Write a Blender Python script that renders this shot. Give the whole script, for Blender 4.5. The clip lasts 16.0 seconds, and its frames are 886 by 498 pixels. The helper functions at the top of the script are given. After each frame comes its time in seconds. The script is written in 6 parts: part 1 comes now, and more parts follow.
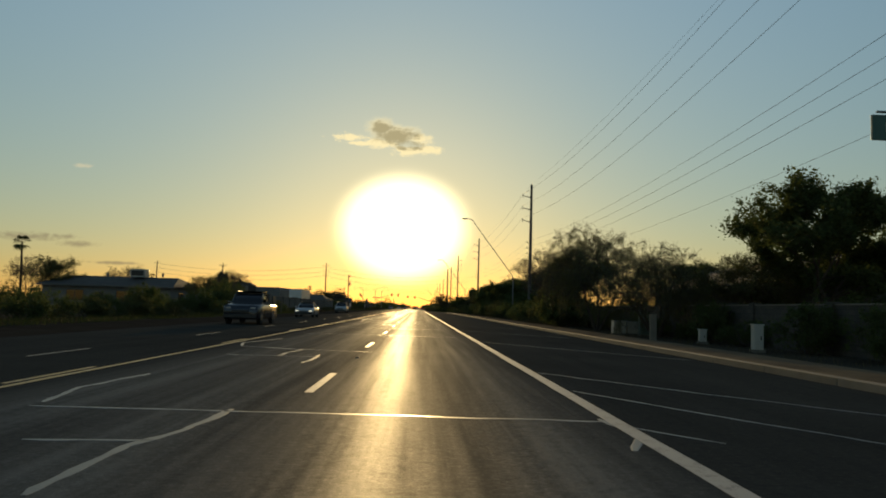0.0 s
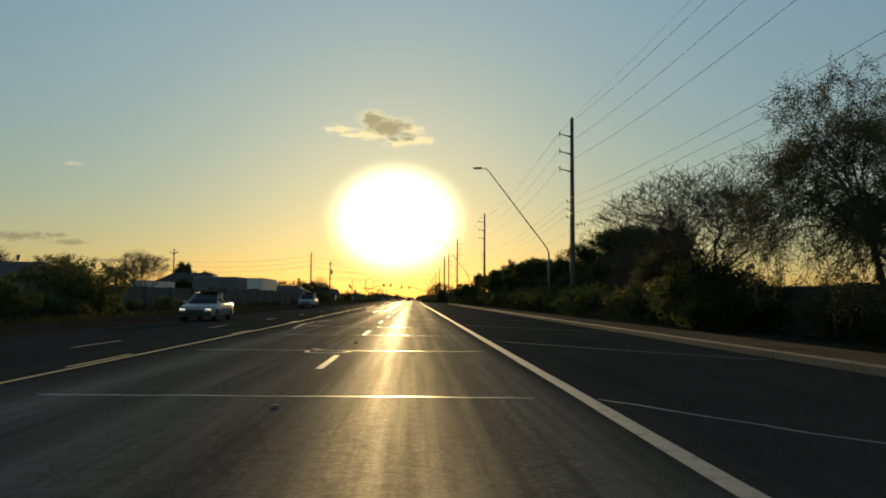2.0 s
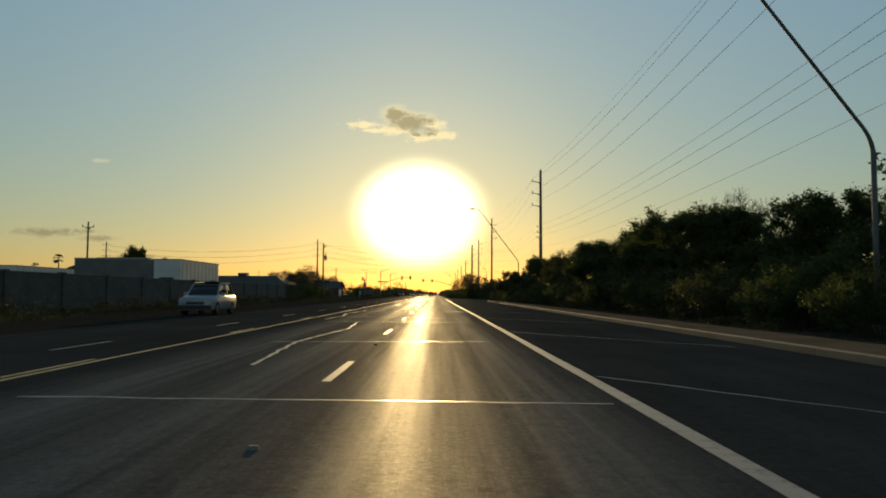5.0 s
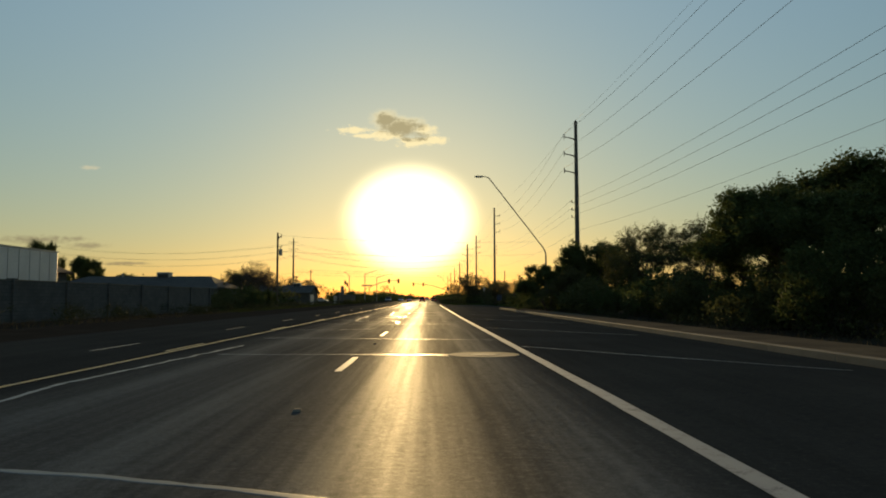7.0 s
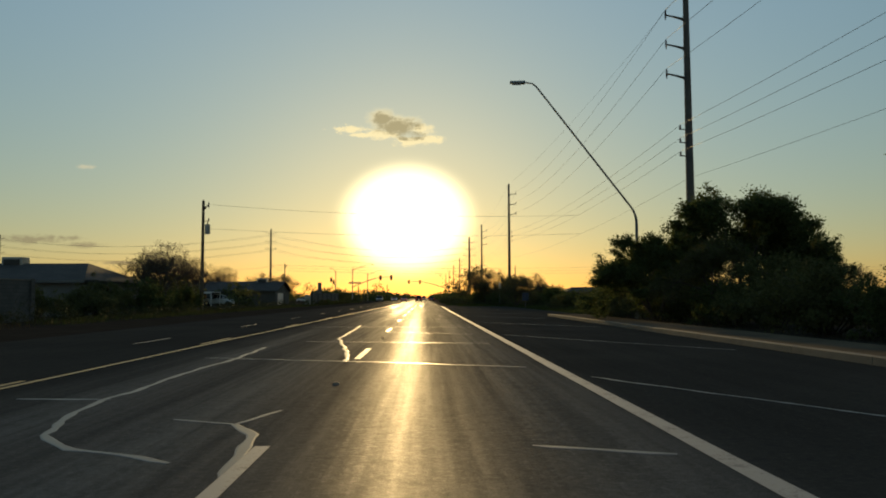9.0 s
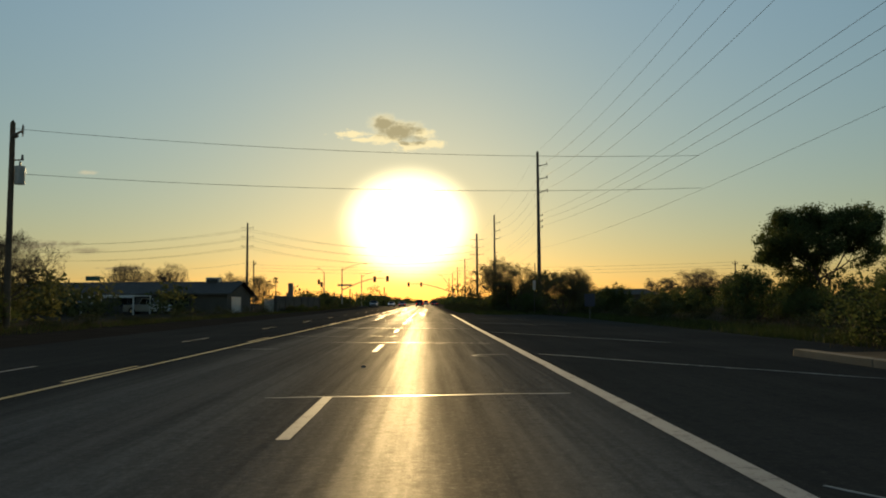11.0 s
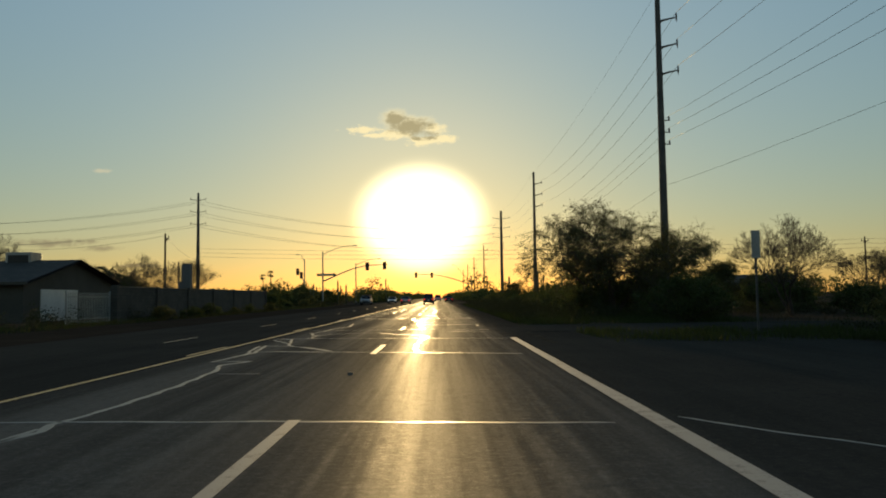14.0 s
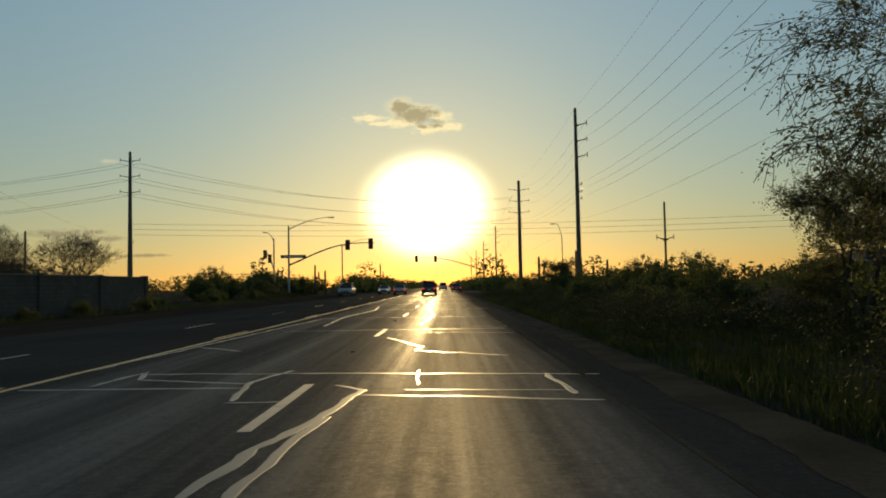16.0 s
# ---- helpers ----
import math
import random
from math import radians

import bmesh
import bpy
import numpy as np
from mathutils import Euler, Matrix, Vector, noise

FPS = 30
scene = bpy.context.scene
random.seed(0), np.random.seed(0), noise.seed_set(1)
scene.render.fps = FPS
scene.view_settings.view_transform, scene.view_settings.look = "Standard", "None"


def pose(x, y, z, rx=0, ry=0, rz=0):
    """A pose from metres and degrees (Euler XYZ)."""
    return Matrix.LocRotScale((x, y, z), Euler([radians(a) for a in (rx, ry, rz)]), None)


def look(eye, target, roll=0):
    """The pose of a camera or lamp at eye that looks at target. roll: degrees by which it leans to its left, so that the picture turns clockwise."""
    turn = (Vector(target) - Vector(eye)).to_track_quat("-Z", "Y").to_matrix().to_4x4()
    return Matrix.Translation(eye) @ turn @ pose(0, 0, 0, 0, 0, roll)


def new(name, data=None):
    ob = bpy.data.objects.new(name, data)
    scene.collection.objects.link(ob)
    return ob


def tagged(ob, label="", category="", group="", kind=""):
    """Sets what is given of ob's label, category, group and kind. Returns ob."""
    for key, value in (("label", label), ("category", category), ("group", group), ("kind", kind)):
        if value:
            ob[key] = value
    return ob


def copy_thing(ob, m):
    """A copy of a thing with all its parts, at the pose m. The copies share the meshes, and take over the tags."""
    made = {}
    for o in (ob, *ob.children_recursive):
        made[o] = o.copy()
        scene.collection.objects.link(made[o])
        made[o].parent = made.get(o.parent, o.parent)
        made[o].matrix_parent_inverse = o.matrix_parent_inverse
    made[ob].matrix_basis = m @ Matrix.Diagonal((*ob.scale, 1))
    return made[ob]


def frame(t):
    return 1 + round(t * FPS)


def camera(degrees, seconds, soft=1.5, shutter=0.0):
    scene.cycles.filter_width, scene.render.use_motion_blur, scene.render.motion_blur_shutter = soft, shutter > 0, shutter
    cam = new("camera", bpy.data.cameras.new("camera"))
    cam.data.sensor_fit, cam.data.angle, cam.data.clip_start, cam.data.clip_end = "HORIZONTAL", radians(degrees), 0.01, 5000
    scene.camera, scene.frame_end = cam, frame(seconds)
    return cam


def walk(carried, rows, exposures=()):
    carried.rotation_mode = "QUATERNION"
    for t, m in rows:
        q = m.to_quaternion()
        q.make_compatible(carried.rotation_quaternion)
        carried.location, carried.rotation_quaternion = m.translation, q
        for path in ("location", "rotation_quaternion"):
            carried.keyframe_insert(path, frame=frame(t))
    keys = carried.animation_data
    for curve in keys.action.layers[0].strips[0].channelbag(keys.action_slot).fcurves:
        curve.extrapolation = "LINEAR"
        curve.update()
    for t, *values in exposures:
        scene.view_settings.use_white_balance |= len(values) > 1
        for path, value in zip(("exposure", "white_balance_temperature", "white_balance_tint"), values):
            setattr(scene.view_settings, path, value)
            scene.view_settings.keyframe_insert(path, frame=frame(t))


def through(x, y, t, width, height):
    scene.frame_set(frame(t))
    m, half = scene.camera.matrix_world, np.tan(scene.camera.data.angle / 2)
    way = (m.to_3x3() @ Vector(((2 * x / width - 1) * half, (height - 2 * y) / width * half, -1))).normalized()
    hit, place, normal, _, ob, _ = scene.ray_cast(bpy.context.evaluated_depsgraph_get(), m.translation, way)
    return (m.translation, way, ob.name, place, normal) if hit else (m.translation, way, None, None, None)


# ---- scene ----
# The camera rides in a car down a straight road that runs along +y. Rows: seconds, x, y, yaw, pitch, roll.
cam = camera(61.0, 16.0, soft=1.85)
EYE = 1.25
PATH = [
    (0, -0.27, -0.12, -1.79, 4.50, 1.65), (0.5, -0.18, 8.48, -1.71, 3.90, 0.91), (1, -0.16, 17.04, -1.91, 3.41, 0.38),
    (1.5, -0.16, 25.50, -2.09, 3.54, 0.22), (2, -0.14, 33.84, -2.26, 3.77, 0.38), (2.5, -0.12, 42.24, -2.35, 3.92, 1.12),
    (3, -0.14, 50.86, -2.24, 3.65, 1.55), (3.5, -0.12, 59.49, -1.19, 3.42, 0.95), (4, -0.15, 68.08, -0.39, 3.36, 0.33),
    (6.5, -0.32, 110.89, -1.03, 3.56, -0.01), (7, -0.24, 119.42, -1.17, 3.74, -0.16), (7.5, -0.27, 128.08, -1.36, 3.63, 0.20),
    (8, -0.36, 136.76, -1.46, 3.35, 0.07), (8.5, -0.40, 145.21, -1.45, 3.37, -0.10), (9, -0.41, 153.47, -1.42, 3.68, -0.20),
    (11.5, -0.47, 194.67, -1.22, 4.07, -0.47), (12, -0.44, 203.18, -1.11, 4.13, -0.74), (12.5, -0.40, 211.83, -1.10, 3.88, -1.34),
    (13, -0.35, 220.46, -1.06, 3.49, -1.06), (13.5, -0.28, 228.89, -0.70, 3.57, -0.89), (14, -0.21, 237.27, -0.34, 3.64, -0.79),
    (14.5, -0.17, 245.81, -0.27, 3.37, -0.53), (15, -0.08, 254.45, -0.22, 3.04, -0.66), (15.5, 0.02, 263.15, 0.04, 2.85, -1.07),
    (16, 0.13, 271.86, 0.18, 2.74, -1.12)]


def riding(x, y, yaw, pitch, roll):
    a, b = radians(yaw), radians(pitch)
    way = Vector((-math.sin(a) * math.cos(b), math.cos(a) * math.cos(b), math.sin(b)))
    eye = Vector((x, y, EYE))
    return look(eye, eye + way, roll)


walk(cam, [(t, riding(x, y, a, b, c)) for t, x, y, a, b, c in PATH],
     exposures=[(0, 0.0, 8800, 3), (16, 0.0, 8800, 3)])

# ---- sky and sun ----
SUN = Vector((-0.023, 1.0, 0.110)).normalized()
SUN_UP = math.asin(SUN.z)
SUN_TURN = math.atan2(SUN.x, SUN.y)


class Nodes:
    """A small writer for node trees: values that are sockets are linked, others are set."""

    def __init__(self, tree):
        self.tree = tree
        tree.nodes.clear()

    def put(self, kind, ins=None, out=0, operation=""):
        node = self.tree.nodes.new(kind)
        if operation:
            node.operation = operation
        return self.fill(node, ins, out)

    def fill(self, node, ins, out=0):
        for key, value in (ins or {}).items():
            if isinstance(value, bpy.types.NodeSocket):
                self.tree.links.new(value, node.inputs[key])
            else:
                node.inputs[key].default_value = value
        return node.outputs[out] if len(node.outputs) else None

    def math(self, op, a, b=0.0, c=0.0):
        return self.put("ShaderNodeMath", {0: a, 1: b, 2: c}, operation=op)

    def step(self, value, low, high, to0=0.0, to1=1.0):
        node = self.tree.nodes.new("ShaderNodeMapRange")
        node.interpolation_type = "SMOOTHSTEP"
        return self.fill(node, {"Value": value, "From Min": low, "From Max": high, "To Min": to0, "To Max": to1})

    def mix(self, fac, a, b, blend="MIX"):
        node = self.tree.nodes.new("ShaderNodeMix")
        node.data_type, node.blend_type = "RGBA", blend
        return self.fill(node, {0: fac, 6: a, 7: b}, 2)

    def noise(self, vec, scale, detail=4.0, rough=0.55, out=0):
        return self.put("ShaderNodeTexNoise", {"Vector": vec, "Scale": scale, "Detail": detail, "Roughness": rough}, out=out)

    def ramp(self, fac, stops):
        node = self.tree.nodes.new("ShaderNodeValToRGB")
        el = node.color_ramp.elements
        while len(el) < len(stops):
            el.new(0.5)
        for e, (p, c) in zip(el, stops):
            e.position, e.color = p, c if len(c) == 4 else (*c, 1)
        self.tree.links.new(fac, node.inputs[0])
        return node.outputs[0]


def build_world():
    world = bpy.data.worlds.new("evening_sky")
    scene.world = world
    world.use_nodes = True
    n = Nodes(world.node_tree)
    co = n.put("ShaderNodeTexCoord")
    way = n.put("ShaderNodeVectorMath", {0: co}, operation="NORMALIZE")
    air = n.tree.nodes.new("ShaderNodeTexSky")
    air.sky_type, air.sun_disc, air.sun_elevation, air.sun_rotation = "NISHITA", False, SUN_UP, SUN_TURN
    air.altitude, air.air_density, air.dust_density, air.ozone_density = 300.0, 1.0, 0.2, 2.6
    sky = n.put("ShaderNodeVectorMath", {0: air.outputs[0], 3: SKY_STRENGTH}, operation="SCALE")
    # dust near the ground takes the blue out of the low sky
    lift = n.tree.nodes.new("ShaderNodeSeparateXYZ")
    n.tree.links.new(way, lift.inputs[0])
    clear = n.put("ShaderNodeMapRange", {"Value": lift.outputs[2], "From Min": 0.0, "From Max": 0.42, "To Min": 0.0, "To Max": 1.0})
    sky = n.mix(1.0, sky, n.mix(clear, LOW_AIR, (1, 1, 1, 1)), "MULTIPLY")
    # the wide forward glow of a dusty evening sky, and camera bloom painted round the low sun
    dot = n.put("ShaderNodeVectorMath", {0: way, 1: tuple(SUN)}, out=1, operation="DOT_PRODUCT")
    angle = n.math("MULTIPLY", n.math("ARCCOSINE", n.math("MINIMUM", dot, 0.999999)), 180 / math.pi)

    # the slopes x/y and z/y of the direction; the burnt-out patch round the sun, camera bloom painted into the sky, is
    # wider than high
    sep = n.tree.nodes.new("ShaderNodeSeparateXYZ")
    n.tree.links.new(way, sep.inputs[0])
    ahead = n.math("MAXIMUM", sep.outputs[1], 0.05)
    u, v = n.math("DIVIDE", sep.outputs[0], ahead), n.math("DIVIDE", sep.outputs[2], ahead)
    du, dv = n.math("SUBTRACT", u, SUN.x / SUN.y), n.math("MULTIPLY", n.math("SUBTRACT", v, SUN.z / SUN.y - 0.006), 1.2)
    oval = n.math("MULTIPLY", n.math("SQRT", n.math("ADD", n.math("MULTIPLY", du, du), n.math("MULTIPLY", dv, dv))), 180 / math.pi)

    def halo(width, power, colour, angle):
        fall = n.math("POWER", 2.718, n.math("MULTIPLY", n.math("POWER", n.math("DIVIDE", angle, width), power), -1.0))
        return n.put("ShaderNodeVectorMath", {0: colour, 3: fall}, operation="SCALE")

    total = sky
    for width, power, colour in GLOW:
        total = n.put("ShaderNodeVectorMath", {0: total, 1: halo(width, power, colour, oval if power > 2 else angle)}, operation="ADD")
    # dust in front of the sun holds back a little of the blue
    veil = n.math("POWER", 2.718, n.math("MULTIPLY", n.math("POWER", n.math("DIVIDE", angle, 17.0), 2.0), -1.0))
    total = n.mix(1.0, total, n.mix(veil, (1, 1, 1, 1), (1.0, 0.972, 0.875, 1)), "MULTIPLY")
    # dust low over the horizon
    up = n.tree.nodes.new("ShaderNodeSeparateXYZ")
    n.tree.links.new(way, up.inputs[0])
    low_air = n.math("POWER", 2.718, n.math("MULTIPLY", n.math("ABSOLUTE", up.outputs[2]), -1.0 / 0.11))
    total = n.put("ShaderNodeVectorMath", {0: total, 1: n.put("ShaderNodeVectorMath", {0: DUST, 3: low_air}, operation="SCALE")}, operation="ADD")
    # clouds, laid out on the same slopes
    uv = n.put("ShaderNodeCombineXYZ", {0: u, 1: n.math("MULTIPLY", v, 1.7), 2: 0.0})
    rough = n.noise(uv, 30.0, 7.0, 0.62)
    bumps = n.math("SUBTRACT", n.noise(uv, 26.0, 9.0, 0.66), 0.5)
    fine = n.math("SUBTRACT", n.noise(uv, 80.0, 8.0, 0.68), 0.5)
    wob = n.math("ADD", bumps, n.math("MULTIPLY", fine, 0.8))

    def puff(cu, cv, ru, rv, ragged):
        du, dv = n.math("DIVIDE", n.math("SUBTRACT", u, cu), ru), n.math("DIVIDE", n.math("SUBTRACT", v, cv), rv)
        r = n.math("SQRT", n.math("ADD", n.math("MULTIPLY", du, du), n.math("MULTIPLY", dv, dv)))
        return n.math("ADD", n.math("SUBTRACT", 1.0, r), n.math("MULTIPLY", wob, ragged))

    def mass(cu, *rest):
        return puff(cu - 0.010, *rest)

    body = n.math("MAXIMUM", mass(-0.0473, 0.2405, 0.023, 0.0155, 0.9), mass(-0.024, 0.2305, 0.040, 0.0170, 1.0))
    for at in ((0.003, 0.2255, 0.024, 0.011, 1.8), (-0.088, 0.2255, 0.028, 0.0060, 3.2), (-0.074, 0.2175, 0.018, 0.004, 3.6), (-0.044, 0.2185, 0.028, 0.008, 2.8),
               (-0.008, 0.2095, 0.026, 0.009, 2.8), (0.022, 0.2125, 0.022, 0.006, 3.2)):
        body = n.math("MAXIMUM", body, mass(*at))
    edge = n.step(body, -0.08, 0.7)
    # the thick middle is grey, its thin fringe and the wings let the sun through
    thick = n.math("MAXIMUM", mass(-0.0473, 0.2395, 0.021, 0.0145, 1.1), mass(-0.024, 0.2300, 0.038, 0.0150, 1.2))
    thick = n.math("MAXIMUM", thick, mass(-0.008, 0.2190, 0.024, 0.0100, 1.6))
    core = n.math("MULTIPLY", n.step(n.math("ADD", thick, n.math("MULTIPLY", fine, 0.5)), 0.0, 0.62), n.step(n.math("ADD", v, n.math("MULTIPLY", wob, 0.03)), 0.2085, 0.2185, 0.45, 1.0))
    rim = n.mix(core, (0.98, 0.89, 0.64, 1), (0.39, 0.35, 0.235, 1))
    total = n.mix(n.math("MULTIPLY", edge, 0.86), total, rim)
    low = n.math("MAXIMUM", puff(-0.525, 0.078, 0.055, 0.0075, 2.2), puff(-0.465, 0.0795, 0.026, 0.005, 2.2))
    low = n.math("MAXIMUM", low, puff(-0.448, 0.0705, 0.03, 0.006, 2.2))
    low = n.math("MAXIMUM", low, puff(-0.40, 0.047, 0.05, 0.003, 2.0))
    total = n.mix(n.math("MULTIPLY", n.step(low, 0.0, 0.9), 0.62), total, (0.21, 0.18, 0.15, 1))
    small = puff(-0.451, 0.1745, 0.017, 0.0042, 1.8)
    total = n.mix(n.math("MULTIPLY", n.step(small, 0.1, 0.9), 0.6), total, (0.62, 0.60, 0.52, 1))
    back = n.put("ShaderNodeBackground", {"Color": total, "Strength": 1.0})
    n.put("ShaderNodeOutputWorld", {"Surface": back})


LOW_AIR = (0.43, 0.345, 0.285, 1)
SKY_STRENGTH = 0.178
# width in degrees, how sharply it ends, colour; the first row paints the camera's bloom
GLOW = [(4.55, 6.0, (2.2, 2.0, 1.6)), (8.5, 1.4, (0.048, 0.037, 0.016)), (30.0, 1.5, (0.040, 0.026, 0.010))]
DUST = (0.045, 0.031, 0.019)
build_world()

sun = bpy.data.lights.new("sun", "SUN")
sun.energy, sun.angle, sun.color = 3.2, radians(0.6), (1.0, 0.74, 0.42)
new("sun", sun).matrix_world = look(SUN * 400, (0, 0, 0))

# ---- materials ----
def material(name, base, dark, rough=0.7, scale=3.0, fine=60.0, metal=0.0, bump=0.0, bump_scale=40.0, spread=0.12, spec=0.5, each=0.0):
    """A surface between two colours: large stains, fine grain, relief; each: how far single pieces differ."""
    m = bpy.data.materials.new(name)
    m.use_nodes = True
    n = Nodes(m.node_tree)
    co = n.put("ShaderNodeTexCoord", out=3)
    stains = n.step(n.noise(co, scale, 5.0), 0.3, 0.7)
    grain = n.noise(co, fine, 3.0)
    colour = n.mix(stains, (*dark, 1), (*base, 1))
    colour = n.mix(n.step(grain, 0.25, 0.75, 0.0, 0.45), colour, (*[c * 0.6 for c in dark], 1))
    if each:
        info = n.tree.nodes.new("ShaderNodeObjectInfo")
        colour = n.mix(n.math("MULTIPLY", info.outputs["Random"], each), colour, (*[c * 0.45 for c in dark], 1))
    r = n.math("ADD", rough - spread / 2, n.math("MULTIPLY", grain, spread))
    ins = {"Base Color": colour, "Roughness": r, "Metallic": metal, "Specular IOR Level": spec}
    if bump:
        h = n.math("ADD", n.noise(co, bump_scale, 4.0), n.math("MULTIPLY", stains, 0.5))
        ins["Normal"] = n.put("ShaderNodeBump", {"Strength": bump, "Distance": 0.02, "Height": h})
    n.put("ShaderNodeOutputMaterial", {0: n.put("ShaderNodeBsdfPrincipled", ins)})
    return m


def leaf_material(name, base, dark, through=0.3):
    m = bpy.data.materials.new(name)
    m.use_nodes = True
    n = Nodes(m.node_tree)
    geo = n.tree.nodes.new("ShaderNodeNewGeometry")
    colour = n.mix(geo.outputs["Random Per Island"], (*base, 1), (*dark, 1))
    body = n.put("ShaderNodeBsdfPrincipled", {"Base Color": colour, "Roughness": 0.8, "Specular IOR Level": 0.1})
    thin = n.put("ShaderNodeBsdfTranslucent", {"Color": colour})
    n.put("ShaderNodeOutputMaterial", {0: n.put("ShaderNodeMixShader", {0: through, 1: body, 2: thin})})
    return m


def road_material():
    """Worn asphalt: the driven lanes are polished by tyres, the rest is dark and rough."""
    m = bpy.data.materials.new("worn_asphalt")
    m.use_nodes = True
    n = Nodes(m.node_tree)
    co = n.put("ShaderNodeTexCoord", out=3)
    sep = n.tree.nodes.new("ShaderNodeSeparateXYZ")
    n.tree.links.new(co, sep.inputs[0])
    x, y = sep.outputs[0], sep.outputs[1]
    waver = n.math("MULTIPLY", n.math("SUBTRACT", n.noise(co, 0.35, 3.0), 0.5), 0.5)
    xs = n.math("ADD", x, waver)
    patch = n.step(n.noise(co, 0.22, 4.0), 0.35, 0.65)
    grain = n.noise(co, 70.0, 3.0, 0.7)
    mid = n.noise(co, 5.0, 5.0, 0.65)
    band = n.noise(n.put("ShaderNodeCombineXYZ", {0: n.math("MULTIPLY", x, 1.5), 1: n.math("MULTIPLY", y, 0.03), 2: 0.0}), 1.0, 3.0, 0.5)
    streak = n.noise(n.put("ShaderNodeCombineXYZ", {0: n.math("MULTIPLY", x, 7.0), 1: n.math("MULTIPLY", y, 0.12), 2: 3.0}), 1.0, 4.0, 0.6)
    spots = n.noise(co, 16.0, 4.0, 0.7)
    # ridges that the roller left across the wheel paths
    ridge = n.noise(n.put("ShaderNodeCombineXYZ", {0: n.math("MULTIPLY", x, 5.0), 1: n.math("MULTIPLY", y, 2.2), 2: 7.0}), 1.0, 3.0, 0.6)
    driven = n.math("MULTIPLY", n.step(xs, -6.1, -4.6), n.step(xs, 2.2, 1.5))
    lane = n.math("PINGPONG", n.math("ADD", x, 1.79), 1.84)
    wheel = n.math("SUBTRACT", 1.0, n.step(n.math("ABSOLUTE", n.math("SUBTRACT", lane, 0.95)), 0.15, 0.65))
    colour = n.mix(patch, (0.034, 0.032, 0.028, 1), (0.046, 0.043, 0.037, 1))
    colour = n.mix(n.step(grain, 0.45, 0.8, 0.0, 0.5), colour, (0.070, 0.065, 0.055, 1))
    colour = n.mix(n.step(mid, 0.45, 0.7, 0.0, 0.6), colour, (0.022, 0.021, 0.020, 1))
    colour = n.mix(n.step(spots, 0.5, 0.75, 0.0, 0.6), colour, (0.075, 0.070, 0.060, 1))
    height = n.math("ADD", grain, n.math("MULTIPLY", n.math("MULTIPLY", ridge, wheel), 1.2))
    bump = n.put("ShaderNodeBump", {"Strength": 0.35, "Distance": 0.008, "Height": height})
    body = n.put("ShaderNodeBsdfDiffuse", {"Color": colour, "Roughness": 0.6, "Normal": bump})
    wide = n.put("ShaderNodeBsdfGlossy", {"Color": (1, 1, 1, 1), "Roughness": ROAD_WIDE, "Normal": bump})
    tight = n.put("ShaderNodeBsdfGlossy", {"Color": (1, 1, 1, 1), "Roughness": n.math("SUBTRACT", ROAD_TIGHT, n.math("MULTIPLY", wheel, 0.06)), "Normal": bump})
    worn = n.math("ADD", n.math("ADD", n.math("MULTIPLY", band, 0.3), n.math("MULTIPLY", mid, 0.25)), n.math("ADD", n.math("MULTIPLY", streak, 0.25), n.math("MULTIPLY", spots, 0.2)))
    wear = n.math("MULTIPLY", n.step(worn, 0.38, 0.62, 0.5, 1.5), n.step(grain, 0.3, 0.7, 0.7, 1.25))
    share = n.math("MULTIPLY", wear, n.math("ADD", n.math("MULTIPLY", driven, 0.026), 0.008))
    share2 = n.math("MULTIPLY", wear, n.math("ADD", n.math("MULTIPLY", n.math("MULTIPLY", driven, n.math("ADD", n.math("MULTIPLY", wheel, 0.6), 0.4)), 0.026), 0.003))
    top = n.put("ShaderNodeMixShader", {0: share, 1: body, 2: wide})
    n.put("ShaderNodeOutputMaterial", {0: n.put("ShaderNodeMixShader", {0: share2, 1: top, 2: tight})})
    return m


def block_material(name, base, dark, width, height):
    """Masonry in courses: recessed joints as relief."""
    m = bpy.data.materials.new(name)
    m.use_nodes = True
    n = Nodes(m.node_tree)
    co = n.put("ShaderNodeTexCoord", out=3)
    sep = n.tree.nodes.new("ShaderNodeSeparateXYZ")
    n.tree.links.new(co, sep.inputs[0])
    flat = n.put("ShaderNodeCombineXYZ", {0: n.math("ADD", sep.outputs[0], sep.outputs[1]), 1: sep.outputs[2], 2: 0.0})
    brick = n.tree.nodes.new("ShaderNodeTexBrick")
    n.fill(brick, {"Vector": flat, "Color1": (*base, 1), "Color2": (*dark, 1), "Mortar": (*[c * 0.7 for c in dark], 1), "Scale": 1.0,
                   "Mortar Size": 0.012, "Brick Width": width, "Row Height": height})
    stains = n.step(n.noise(co, 0.8, 5.0), 0.35, 0.7, 0.0, 0.5)
    colour = n.mix(stains, brick.outputs[0], (*[c * 0.55 for c in dark], 1))
    h = n.math("ADD", n.math("MULTIPLY", brick.outputs[1], -1.0), n.math("MULTIPLY", n.noise(co, 50.0), 0.3))
    bump = n.put("ShaderNodeBump", {"Strength": 0.5, "Distance": 0.012, "Height": h})
    n.put("ShaderNodeOutputMaterial", {0: n.put("ShaderNodeBsdfPrincipled", {"Base Color": colour, "Roughness": 0.9, "Normal": bump})})
    return m


